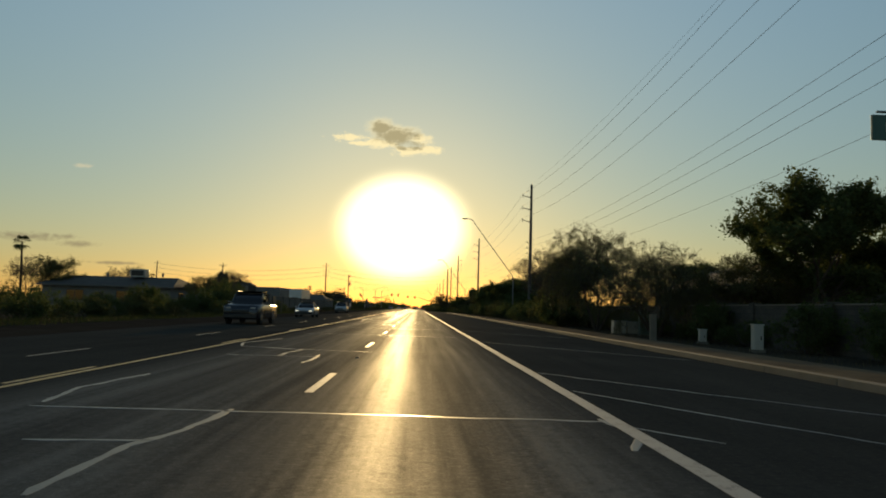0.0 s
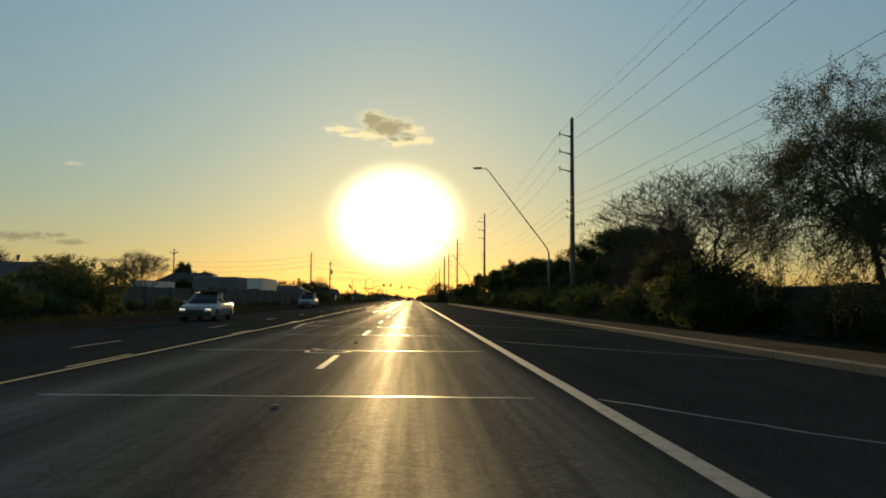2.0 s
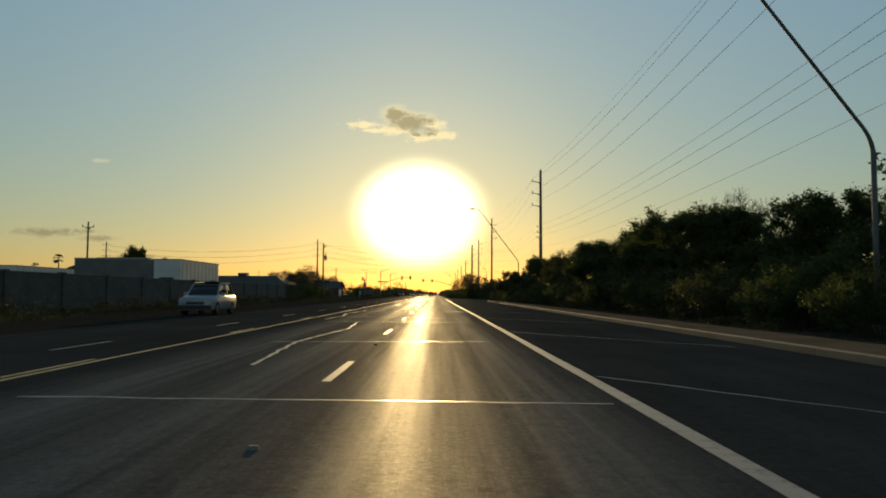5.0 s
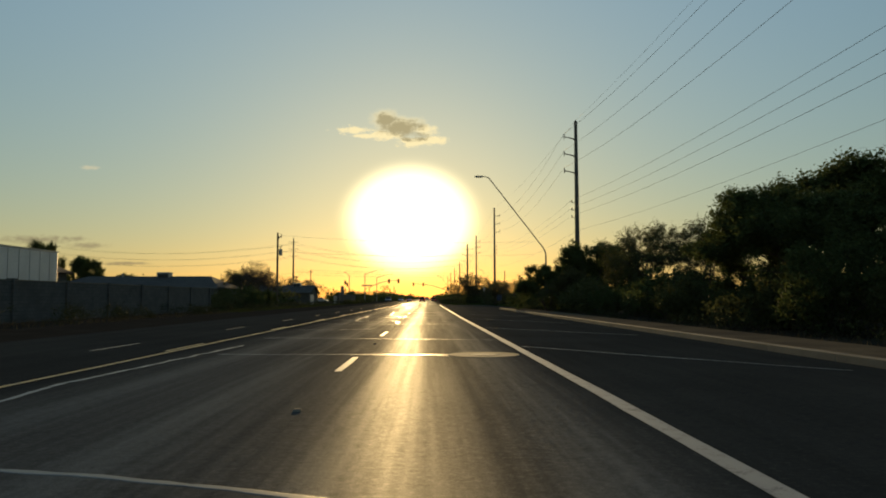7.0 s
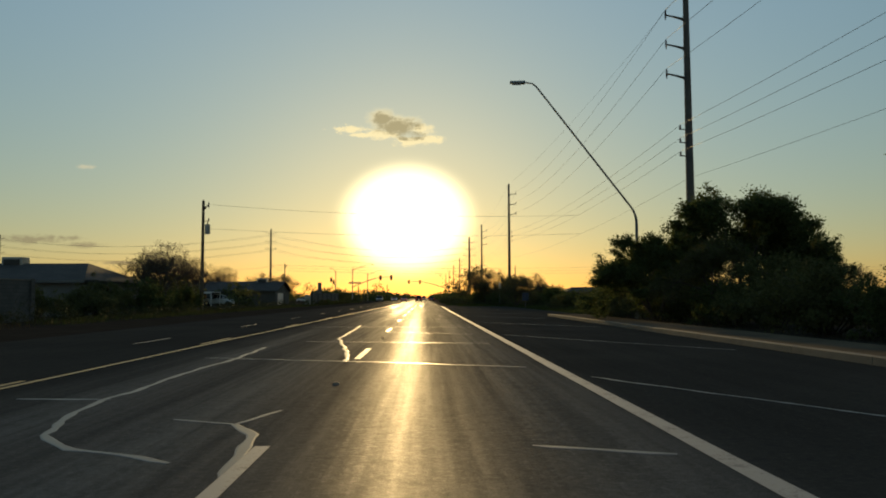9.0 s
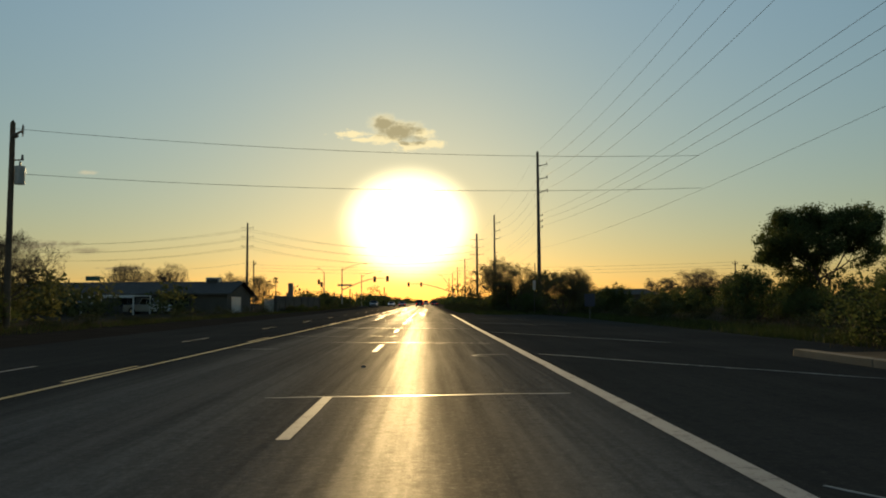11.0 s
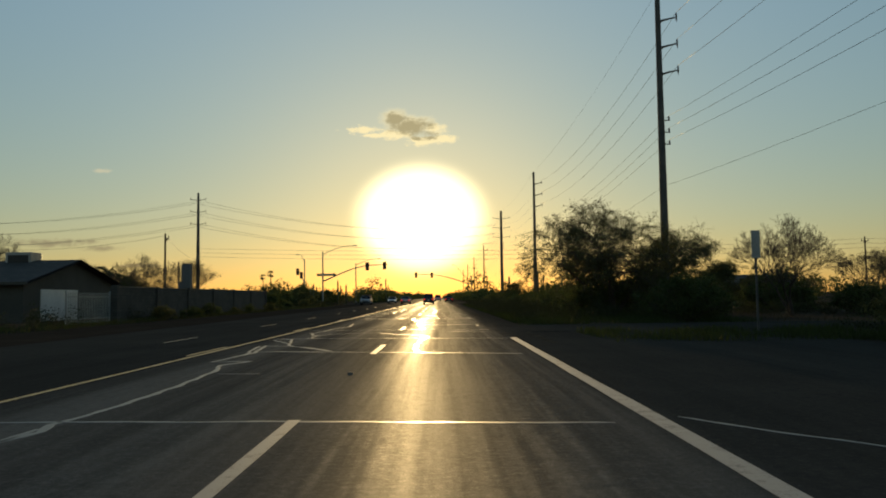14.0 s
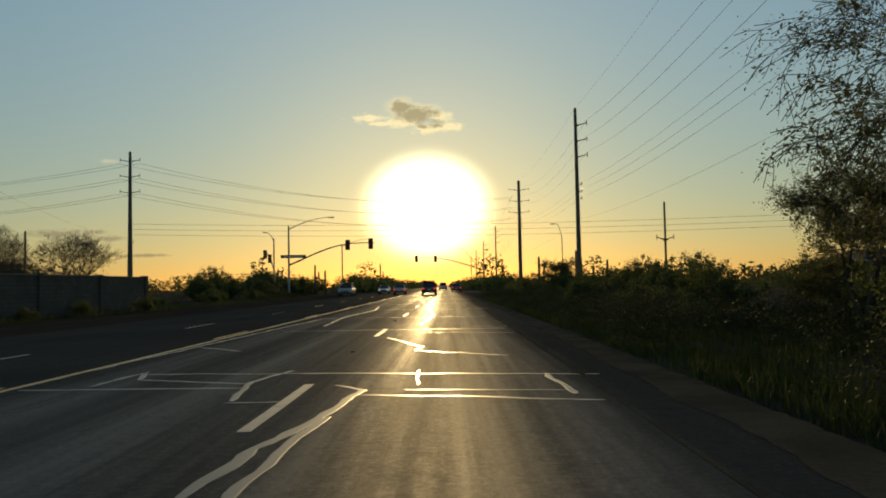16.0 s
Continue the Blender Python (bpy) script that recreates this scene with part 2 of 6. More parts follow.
def paint_material(name, base, worn):
    """Road paint with gaps where traffic has worn it through to the asphalt."""
    m = bpy.data.materials.new(name)
    m.use_nodes = True
    n = Nodes(m.node_tree)
    co = n.put("ShaderNodeTexCoord", out=3)
    a, b = n.noise(co, 4.0, 6.0, 0.7), n.noise(co, 45.0, 3.0, 0.7)
    gone = n.step(n.math("ADD", n.math("MULTIPLY", a, 0.65), n.math("MULTIPLY", b, 0.35)), 0.5, 0.62, 0.0, worn)
    colour = n.mix(gone, (*base, 1), (0.06, 0.058, 0.055, 1))
    bump = n.put("ShaderNodeBump", {"Strength": 0.3, "Distance": 0.004, "Height": b})
    ins = {"Base Color": colour, "Roughness": 0.55, "Specular IOR Level": 0.4, "Normal": bump}
    n.put("ShaderNodeOutputMaterial", {0: n.put("ShaderNodeBsdfPrincipled", ins)})
    return m


def glow_material(name, colour, strength):
    m = bpy.data.materials.new(name)
    m.use_nodes = True
    n = Nodes(m.node_tree)
    n.put("ShaderNodeOutputMaterial", {0: n.put("ShaderNodeEmission", {0: (*colour, 1), 1: strength})})
    return m


ROAD_WIDE, ROAD_TIGHT = 0.60, 0.45
ASPHALT = road_material()
TAR = material("tar_seal", (0.055, 0.052, 0.046), (0.038, 0.036, 0.033), rough=0.42, scale=2.0, fine=30.0, spread=0.06, spec=0.75)
WHITE_PAINT = paint_material("white_road_paint", (0.32, 0.30, 0.265), 0.65)
FADED_PAINT = paint_material("faded_road_paint", (0.14, 0.133, 0.115), 0.8)
YELLOW_PAINT = paint_material("yellow_road_paint", (0.42, 0.29, 0.085), 0.75)
DIRT = material("desert_dirt", (0.085, 0.071, 0.054), (0.055, 0.046, 0.036), rough=0.95, scale=0.25, fine=8.0, bump=0.2, bump_scale=3.0, spec=0.0)
SHOULDER = material("dark_shoulder_dirt", (0.045, 0.041, 0.035), (0.032, 0.029, 0.025), rough=0.95, scale=0.6, fine=30.0, bump=0.1, bump_scale=18.0, spec=0.0)
CONCRETE = material("concrete", (0.25, 0.22, 0.18), (0.18, 0.16, 0.13), rough=0.85, scale=0.8, fine=40.0, bump=0.12, bump_scale=25.0, each=0.25, spec=0.12)
EDGE_DUST = material("dusty_road_edge", (0.082, 0.074, 0.060), (0.050, 0.046, 0.039), rough=0.95, scale=1.2, fine=30.0, bump=0.12, bump_scale=25.0, spec=0.0)
PAVING = material("dusty_paving", (0.20, 0.155, 0.105), (0.135, 0.105, 0.074), rough=0.9, scale=0.5, fine=30.0, bump=0.12, bump_scale=25.0, spec=0.0)
BLOCKS = block_material("block_wall", (0.085, 0.075, 0.062), (0.062, 0.055, 0.047), 0.4, 0.2)
BLOCKS_GREY = block_material("grey_block_wall", (0.105, 0.10, 0.093), (0.078, 0.075, 0.07), 0.4, 0.2)
STUCCO = material("stucco", (0.10, 0.087, 0.07), (0.075, 0.065, 0.053), rough=0.9, scale=0.6, fine=25.0, bump=0.3, bump_scale=18.0)
STUCCO_GREY = material("grey_stucco", (0.18, 0.178, 0.172), (0.14, 0.138, 0.133), rough=0.9, scale=0.6, fine=25.0, bump=0.3, bump_scale=18.0)
SHINGLE = block_material("asphalt_shingles", (0.065, 0.058, 0.053), (0.045, 0.041, 0.038), 0.3, 0.14)
WHITE_METAL = material("white_sheet_metal", (0.72, 0.72, 0.70), (0.60, 0.60, 0.585), rough=0.4, scale=0.7, fine=12.0)
GALVANISED = material("galvanised_steel", (0.36, 0.37, 0.37), (0.27, 0.28, 0.28), rough=0.45, scale=1.5, fine=25.0, metal=0.6)
LAMP_STEEL = material("weathered_lamp_steel", (0.15, 0.15, 0.148), (0.10, 0.10, 0.10), rough=0.75, scale=1.2, fine=20.0)
POLE_STEEL = material("weathered_pole_steel", (0.13, 0.12, 0.11), (0.085, 0.08, 0.075), rough=0.7, scale=1.2, fine=20.0, metal=0.2)
POLE_WOOD = material("creosoted_pole_wood", (0.16, 0.115, 0.075), (0.09, 0.066, 0.046), rough=0.9, scale=1.5, fine=30.0, bump=0.4, bump_scale=15.0)
PORCELAIN = material("glazed_porcelain", (0.16, 0.12, 0.10), (0.11, 0.085, 0.075), rough=0.25, scale=6.0)
WIRE = material("aluminium_wire", (0.17, 0.17, 0.17), (0.11, 0.11, 0.11), rough=0.6, metal=0.3, scale=1.0, fine=4.0)
BARK = material("tree_bark", (0.10, 0.075, 0.055), (0.055, 0.042, 0.033), rough=0.95, scale=3.0, fine=30.0, bump=0.6, bump_scale=14.0)
LEAF_DARK = leaf_material("dark_leaves", (0.095, 0.12, 0.043), (0.058, 0.078, 0.03), 0.36)
LEAF_OLIVE = leaf_material("olive_leaves", (0.12, 0.125, 0.05), (0.075, 0.082, 0.034), 0.32)
LEAF_SCRUB = leaf_material("scrub_leaves", (0.06, 0.068, 0.03), (0.035, 0.040, 0.02), 0.12)
LEAF_DRY = leaf_material("dry_leaves", (0.13, 0.11, 0.055), (0.075, 0.065, 0.035), 0.3)
GRASS = leaf_material("weeds", (0.065, 0.085, 0.026), (0.04, 0.052, 0.018), 0.2)
STRAW = leaf_material("dry_grass", (0.095, 0.08, 0.046), (0.055, 0.047, 0.028), 0.15)
FROND = leaf_material("palm_fronds", (0.075, 0.09, 0.035), (0.045, 0.055, 0.022), 0.15)
CACTUS = material("saguaro_skin", (0.09, 0.11, 0.06), (0.06, 0.075, 0.04), rough=0.7, scale=2.0)
GLASS_DARK = material("tinted_glass", (0.012, 0.013, 0.014), (0.008, 0.008, 0.009), rough=0.05, spread=0.01, scale=0.5, spec=0.8)
RUBBER = material("rubber", (0.022, 0.022, 0.022), (0.014, 0.014, 0.014), rough=0.85, scale=4.0)
CHROME = material("bright_metal", (0.62, 0.62, 0.62), (0.5, 0.5, 0.5), rough=0.2, metal=1.0)
BLACK_PLASTIC = material("black_plastic", (0.025, 0.025, 0.025), (0.018, 0.018, 0.018), rough=0.5, scale=3.0)
SIGNAL_YELLOW = material("signal_housing", (0.05, 0.048, 0.04), (0.035, 0.034, 0.03), rough=0.5, scale=2.0)
SIGN_GREEN = material("sign_green", (0.012, 0.10, 0.085), (0.010, 0.085, 0.072), rough=0.4, scale=1.0)
SIGN_BLUE = material("sign_blue", (0.018, 0.03, 0.07), (0.014, 0.024, 0.06), rough=0.4, scale=1.0)
SIGN_WHITE = material("sign_white", (0.68, 0.68, 0.66), (0.6, 0.6, 0.58), rough=0.4, scale=1.0)
CABINET = material("utility_cabinet_paint", (0.50, 0.48, 0.42), (0.42, 0.40, 0.35), rough=0.6, scale=2.0)
CABINET_GREEN = material("green_cabinet_paint", (0.13, 0.18, 0.15), (0.10, 0.14, 0.115), rough=0.6, scale=2.0)
RED_LENS = material("red_lens", (0.30, 0.012, 0.010), (0.22, 0.010, 0.008), rough=0.15, scale=5.0)
CLEAR_LENS = material("clear_lens", (0.5, 0.5, 0.5), (0.4, 0.4, 0.4), rough=0.1, scale=5.0)
LAMP_ON = glow_material("headlight_on", (1.0, 0.97, 0.9), 1.2)
BRAKE_ON = glow_material("tail_lamp_on", (0.9, 0.03, 0.015), 0.9)


def car_paint(name, colour):
    return material(name, colour, tuple(c * 0.85 for c in colour), rough=0.25, spread=0.05, scale=0.6, fine=6.0, spec=0.7)


PAINT_WHITE = car_paint("white_car_paint", (0.62, 0.62, 0.60))
PAINT_DARK = car_paint("dark_grey_car_paint", (0.045, 0.047, 0.05))
PAINT_SILVER = car_paint("silver_car_paint", (0.36, 0.37, 0.38))
PAINT_BLUE = car_paint("dark_blue_car_paint", (0.014, 0.017, 0.024))

# ---- building blocks ----
def finish(ob, mat, smooth=False):
    ob.data.materials.append(mat)
    if smooth:
        for p in ob.data.polygons:
            p.use_smooth = True
    return ob


def part(name, bm, mat, parent=None, label="", smooth=False):
    """Links a bmesh as one mesh object, under a thing or under a part of it."""
    me = bpy.data.meshes.new(name)
    bm.to_mesh(me)
    bm.free()
    ob = finish(new(name, me), mat, smooth)
    if parent is not None:
        ob.parent = parent
    return tagged(ob, label)


def raw(name, verts, faces, mat, parent=None, label="", smooth=False):
    me = bpy.data.meshes.new(name)
    me.from_pydata(np.asarray(verts, float).tolist(), [], faces if isinstance(faces, list) else faces.tolist())
    me.update()
    ob = finish(new(name, me), mat, smooth)
    if parent is not None:
        ob.parent = parent
    return tagged(ob, label)


def thing(name, m, label, category, group=""):
    ob = new(name)
    ob.empty_display_size = 0.2
    ob.matrix_world = m
    return tagged(ob, label, category, group)


def structure(ob, label, category):
    return tagged(ob, label, category, kind="structure")


def box(bm, x0, x1, y0, y1, z0, z1, bevel=0.0):
    made = bmesh.ops.create_cube(bm, size=1.0, matrix=Matrix.LocRotScale(
        ((x0 + x1) / 2, (y0 + y1) / 2, (z0 + z1) / 2), None, (x1 - x0, y1 - y0, z1 - z0)))
    if bevel:
        edges = {e for v in made["verts"] for e in v.link_edges}
        bmesh.ops.bevel(bm, geom=list(edges), offset=bevel, segments=2, affect="EDGES", profile=0.7)
    return bm


def rod(bm, a, b, r0, r1=None, sides=8):
    """A tapered round bar from a to b."""
    a, b = Vector(a), Vector(b)
    d = b - a
    m = Matrix.Translation((a + b) / 2) @ d.to_track_quat("Z", "Y").to_matrix().to_4x4()
    bmesh.ops.create_cone(bm, cap_ends=True, segments=sides, radius1=r0, radius2=r0 if r1 is None else r1, depth=d.length, matrix=m)
    return bm


def tube(points, radii, sides=6):
    """Verts and faces of a round pipe along points; from_pydata form."""
    pts = np.asarray(points, float)
    radii = np.broadcast_to(np.asarray(radii, float), (len(pts),))
    tang = np.gradient(pts, axis=0)
    tang /= np.linalg.norm(tang, axis=1)[:, None] + 1e-12
    ref = np.where(np.abs(tang[:, 2:3]) > 0.9, [[1.0, 0, 0]], [[0, 0, 1.0]])
    u = np.cross(tang, ref)
    u /= np.linalg.norm(u, axis=1)[:, None]
    v = np.cross(tang, u)
    ang = np.arange(sides) * 2 * np.pi / sides
    ring = pts[:, None] + radii[:, None, None] * (np.cos(ang)[None, :, None] * u[:, None] + np.sin(ang)[None, :, None] * v[:, None])
    verts = ring.reshape(-1, 3)
    faces = [[i * sides + k, i * sides + (k + 1) % sides, (i + 1) * sides + (k + 1) % sides, (i + 1) * sides + k]
             for i in range(len(pts) - 1) for k in range(sides)]
    faces += [list(range(sides))[::-1], [(len(pts) - 1) * sides + k for k in range(sides)]]
    return verts, faces


def pipe(name, points, radii, mat, parent=None, label="", sides=6):
    return raw(name, *tube(points, radii, sides), mat, parent, label, smooth=True)


def bars(segments, sides=4):
    """Many tapered twigs at once. segments: rows of ax ay az bx by bz ra rb."""
    s = np.asarray(segments, float)
    a, b, ra, rb = s[:, :3], s[:, 3:6], s[:, 6], s[:, 7]
    d = b - a
    d /= np.linalg.norm(d, axis=1)[:, None] + 1e-9
    ref = np.where(np.abs(d[:, 2:3]) > 0.9, [[1.0, 0, 0]], [[0, 0, 1.0]])
    u = np.cross(d, ref)
    u /= np.linalg.norm(u, axis=1)[:, None] + 1e-9
    v = np.cross(d, u)
    ang = np.arange(sides) * 2 * np.pi / sides
    off = np.cos(ang)[None, :, None] * u[:, None] + np.sin(ang)[None, :, None] * v[:, None]
    verts = np.concatenate([a[:, None] + ra[:, None, None] * off, b[:, None] + rb[:, None, None] * off], 1).reshape(-1, 3)
    base = np.arange(len(s))[:, None, None] * 2 * sides
    k = np.arange(sides)
    quad = np.stack([k, (k + 1) % sides, sides + (k + 1) % sides, sides + k], -1)[None]
    return verts, (base + quad).reshape(-1, 4)


def blades(rng, centres, size, flat=0.5):
    """A small pointed leaf at each centre, turned at random."""
    n = len(centres)
    d = rng.normal(size=(n, 3)) * (1, 1, flat)
    d /= np.linalg.norm(d, axis=1)[:, None] + 1e-9
    w = np.cross(d, rng.normal(size=(n, 3)))
    w /= np.linalg.norm(w, axis=1)[:, None] + 1e-9
    length = size * rng.uniform(0.6, 1.3, n)[:, None]
    c = np.asarray(centres)
    verts = np.stack([c - d * length, c + w * length * 0.42, c + d * length, c - w * length * 0.42], 1).reshape(-1, 3)
    return verts, np.arange(4 * n).reshape(-1, 4)


# ---- plants ----
def grow(rng, height, spread, levels, kids, lean, up, base_r, stems=1, droop=0.0):
    """Branches of a tree as rows for bars(), and the last-level twigs. spread: reach to the side; up: how much limbs turn upwards."""
    rows, tips = [], []
    todo = []
    for s in range(stems):
        a = rng.uniform(0, 2 * np.pi) if stems > 1 else rng.uniform(0, 6)
        tilt = lean * rng.uniform(0.6, 1.3) if stems > 1 else lean * 0.3
        d = np.array([np.cos(a) * tilt, np.sin(a) * tilt, 1.0])
        todo.append((np.array([np.cos(a), np.sin(a), 0]) * 0.12 * (stems > 1), d / np.linalg.norm(d), height * 0.34, base_r, 0))
    while todo:
        p, d, length, r, level = todo.pop()
        steps = 3 if level < levels - 1 else 2
        for k in range(steps):
            d = d + rng.normal(size=3) * 0.13 + np.array([0, 0, up * 0.10 - droop * level * 0.06])
            d /= np.linalg.norm(d)
            q = p + d * length / steps
            r2 = max(r * 0.86, 0.006)
            rows.append((*p, *q, r, r2))
            p, r = q, r2
            if level >= levels - 2:
                tips.append((*p, *d))
            if level >= 1 and level < levels - 1 and k < steps - 1 and rng.random() < 0.7:
                e = d + rng.normal(size=3) * 0.8
                todo.append((p, e / np.linalg.norm(e), length * 0.55, r * 0.55, level + 2 if level + 2 < levels else levels - 1))
        if level < levels - 1:
            for k in range(kids):
                a = rng.uniform(0, 2 * np.pi)
                side = np.array([np.cos(a), np.sin(a), rng.normal() * 0.35])
                e = d * 0.75 + side * spread * rng.uniform(0.5, 1.1)
                todo.append((p, e / np.linalg.norm(e), length * rng.uniform(0.58, 0.82), r * 0.66, level + 1))
    rows, tips = np.array(rows), np.array(tips)
    top = rows[:, 5].max()
    f = height / top
    rows[:, :6] *= f
    tips[:, :3] *= f
    return rows, tips


def tree(name, seed, height, width, leaf_mat, bark, leaves, leaf, label, category="tree", stems=1, levels=5, kids=3, spread=0.75,
         up=0.5, lean=0.5, base_r=0.16, fuzz=0.28, droop=0.0, flat=0.6):
    """A trunk with limbs and twigs, and a crown of small leaves round its twigs. Stands at the origin, for copying."""
    rng = np.random.default_rng(seed)
    rows, tips = grow(rng, height, spread, levels, kids, lean, up, base_r, stems, droop)
    reach = np.percentile(np.hypot(tips[:, 0], tips[:, 1]), 96)
    rows[:, [0, 1, 3, 4]] *= width / reach
    tips[:, :2] *= width / reach
    root = thing(name, Matrix(), label, category)
    thick = rows[:, 6] > 0.022
    v, f = bars(rows[thick], 6)
    v2, f2 = bars(rows[~thick], 3)
    raw("trunk", np.concatenate([v, v2]), f.tolist() + (f2 + len(v)).tolist(), bark, root)
    if leaves:
        pick = tips[rng.integers(0, len(tips), leaves)]
        away = rng.normal(size=(leaves, 3))
        away /= np.linalg.norm(away, axis=1)[:, None]
        far = rng.uniform(0.05, 1.0, (leaves, 1)) ** 0.7
        c = pick[:, :3] + away * far * fuzz * 1.5 - pick[:, 3:] * rng.uniform(0, 0.3, (leaves, 1))
        keep = c[:, 2] > 0.12
        v, f = blades(rng, c[keep], leaf * (1.7 - 1.15 * far[keep]), flat)
        raw("crown", v, f, leaf_mat, root)
    return root


def shrub(name, seed, height, width, leaf_mat, leaves, leaf, label, stems=26, category="bush"):
    """A bush: stems fanning out of the ground, leaves in lumps of uneven size."""
    rng = np.random.default_rng(seed)
    root = thing(name, Matrix(), label, category)
    rows, lumps = [], []
    for s in range(stems):
        a, t = rng.uniform(0, 2 * np.pi), rng.uniform(0.05, 1.0) ** 0.6
        tip = np.array([np.cos(a) * width * t, np.sin(a) * width * t, height * rng.uniform(0.55, 1.0) * (1 - 0.55 * t**2)])
        p = np.array([np.cos(a), np.sin(a), 0]) * 0.1 * width
        mid = (p + tip) / 2 + rng.normal(size=3) * 0.1 * width
        mid[2] = max(mid[2], 0.2)
        rows += [(*p, *mid, 0.03, 0.02), (*mid, *tip, 0.02, 0.008)]
        for k in range(5):
            e = tip + rng.normal(size=3) * (0.2 * width, 0.2 * width, 0.13 * height)
            rows.append((*((mid + tip) / 2), *e, 0.012, 0.005))
            lumps.append(e)
        lumps += [tip, mid, (mid + tip) / 2]
    lumps = np.array(lumps)
    v, f = bars(rows, 4)
    raw("stem", v, f, BARK, root)
    size = rng.uniform(0.08, 0.24, len(lumps)) * width ** 0.5
    i = rng.integers(0, len(lumps), leaves)
    away = rng.normal(size=(leaves, 3))
    away /= np.linalg.norm(away, axis=1)[:, None]
    far = rng.uniform(0.05, 1.0, (leaves, 1)) ** 0.6
    c = lumps[i] + away * far * 1.8 * size[i][:, None]
    keep = c[:, 2] > 0.05
    v, f = blades(rng, c[keep], leaf * (1.8 - 1.25 * far[keep]), 0.8)
    raw("crown", v, f, leaf_mat, root)
    return root


def fan_palm(name, seed, height, label):
    rng = np.random.default_rng(seed)
    root = thing(name, Matrix(), label, "palm tree")
    z = np.linspace(0, height, 9)
    pipe("trunk", np.stack([0.12 * np.sin(z * 0.4), 0 * z, z], -1), np.linspace(0.2, 0.14, 9), BARK, root, sides=9)
    top = np.array([0.12 * np.sin(height * 0.4), 0, height])
    for k in range(26):
        a, e = rng.uniform(0, 2 * np.pi), rng.uniform(-0.9, 1.2)
        d = np.array([np.cos(a) * np.cos(e), np.sin(a) * np.cos(e), np.sin(e)])
        hub = top + d * 0.75
        side = np.cross(d, (0, 0, 1.0))
        side /= np.linalg.norm(side) + 1e-6
        verts, faces = [*(top + side * 0.015), *(top - side * 0.015), *(hub - side * 0.015), *(hub + side * 0.015)], [[0, 1, 2, 3]]
        verts = np.reshape(verts, (-1, 3)).tolist()
        for q in np.linspace(-1.25, 1.25, 13):
            r = d * np.cos(q) + side * np.sin(q)
            tip = hub + r * 0.85 * rng.uniform(0.8, 1.05) + np.array([0, 0, -0.22])
            n = len(verts)
            w = np.cross(r, np.cross(d, side)) * 0.045
            verts += [hub.tolist(), (hub + r * 0.5 + w).tolist(), tip.tolist(), (hub + r * 0.5 - w).tolist()]
            faces.append([n, n + 1, n + 2, n + 3])
        raw("frond", verts, faces, FROND, root)
    return root


def feather_palm(name, seed, height, reach, label):
    rng = np.random.default_rng(seed)
    root = thing(name, Matrix(), label, "palm tree")
    pipe("trunk", [(0, 0, 0), (0.03, 0, height * 0.5), (0, 0, height)], [0.3, 0.26, 0.22], BARK, root, sides=9)
    for k in range(48):
        a, e = k * 2.4, rng.uniform(-0.2, 1.4)
        s = np.linspace(0, 1, 9)
        out = reach * s * np.cos(e * (1 - 0.3 * s))
        z = height + reach * (np.sin(e) * s - 0.6 * s**2.2)
        spine = np.stack([np.cos(a) * out, np.sin(a) * out, z], -1)
        v, f = tube(spine, np.linspace(0.025, 0.006, 9), 3)
        verts, faces = v.tolist(), list(f)
        side = np.array([-np.sin(a), np.cos(a), 0])
        for q in np.linspace(0.15, 1, 22):
            c = np.array([np.interp(q, s, spine[:, j]) for j in range(3)])
            fwd = np.array([np.cos(a), np.sin(a), -0.3])
            for sign in (1, -1):
                tip = c + (side * sign * 0.8 + fwd * 0.5) * 0.42 * np.sin(np.pi * min(q + 0.12, 0.93)) + (0, 0, -0.08)
                n = len(verts)
                verts += [c.tolist(), ((c + tip) / 2 + fwd * 0.06).tolist(), tip.tolist(), ((c + tip) / 2 - fwd * 0.06).tolist()]
                faces.append([n, n + 1, n + 2, n + 3])
        raw("frond", verts, faces, FROND, root)
    return root


def put(source, x, y, turn=0.0, size=1.0, label="", group="", tall=1.0):
    m = Matrix.Translation((x, y, 0)) @ Matrix.Rotation(radians(turn), 4, "Z") @ Matrix.Diagonal((size, size, size * tall, 1))
    ob = copy_thing(source, m)
    return tagged(ob, label, group=group)


def discard(*things):
    """Takes away a pattern that was only built to be copied."""
    for ob in things:
        for o in (*ob.children_recursive, ob):
            bpy.data.objects.remove(o)

# ---- ground, road, markings ----
ground = box(bmesh.new(), -2200, 2200, -300, 4200, -0.6, -0.03)
structure(part("ground", ground, DIRT), "dry brown desert dirt beside the road", "ground")

bm = bmesh.new()
box(bm, -12.6, 7.7, -80, 256, -0.3, 0.0)
box(bm, 7.7, 10.9, 203.0, 252, -0.3, 0.0)
box(bm, -12.6, 3.0, 256, 1900, -0.3, 0.0)
box(bm, -140, -12.6, 384, 412, -0.3, 0.0)
box(bm, 3.0, 140, 384, 412, -0.3, 0.0)
box(bm, 3.0, 26, 263.6, 269.6, -0.3, 0.0)
# the wide right side narrows over a few metres to the plain road edge
v = [bm.verts.new(p) for p in ((3.0, 256, 0), (7.7, 256, 0), (3.0, 261, 0), (3.0, 256, -0.3), (7.7, 256, -0.3), (3.0, 261, -0.3))]
for f in ((0, 1, 2), (3, 5, 4), (1, 4, 5, 2)):
    bm.faces.new([v[i] for i in f])
structure(part("road", bm, ASPHALT), "worn dark asphalt road with sealed cracks", "road")

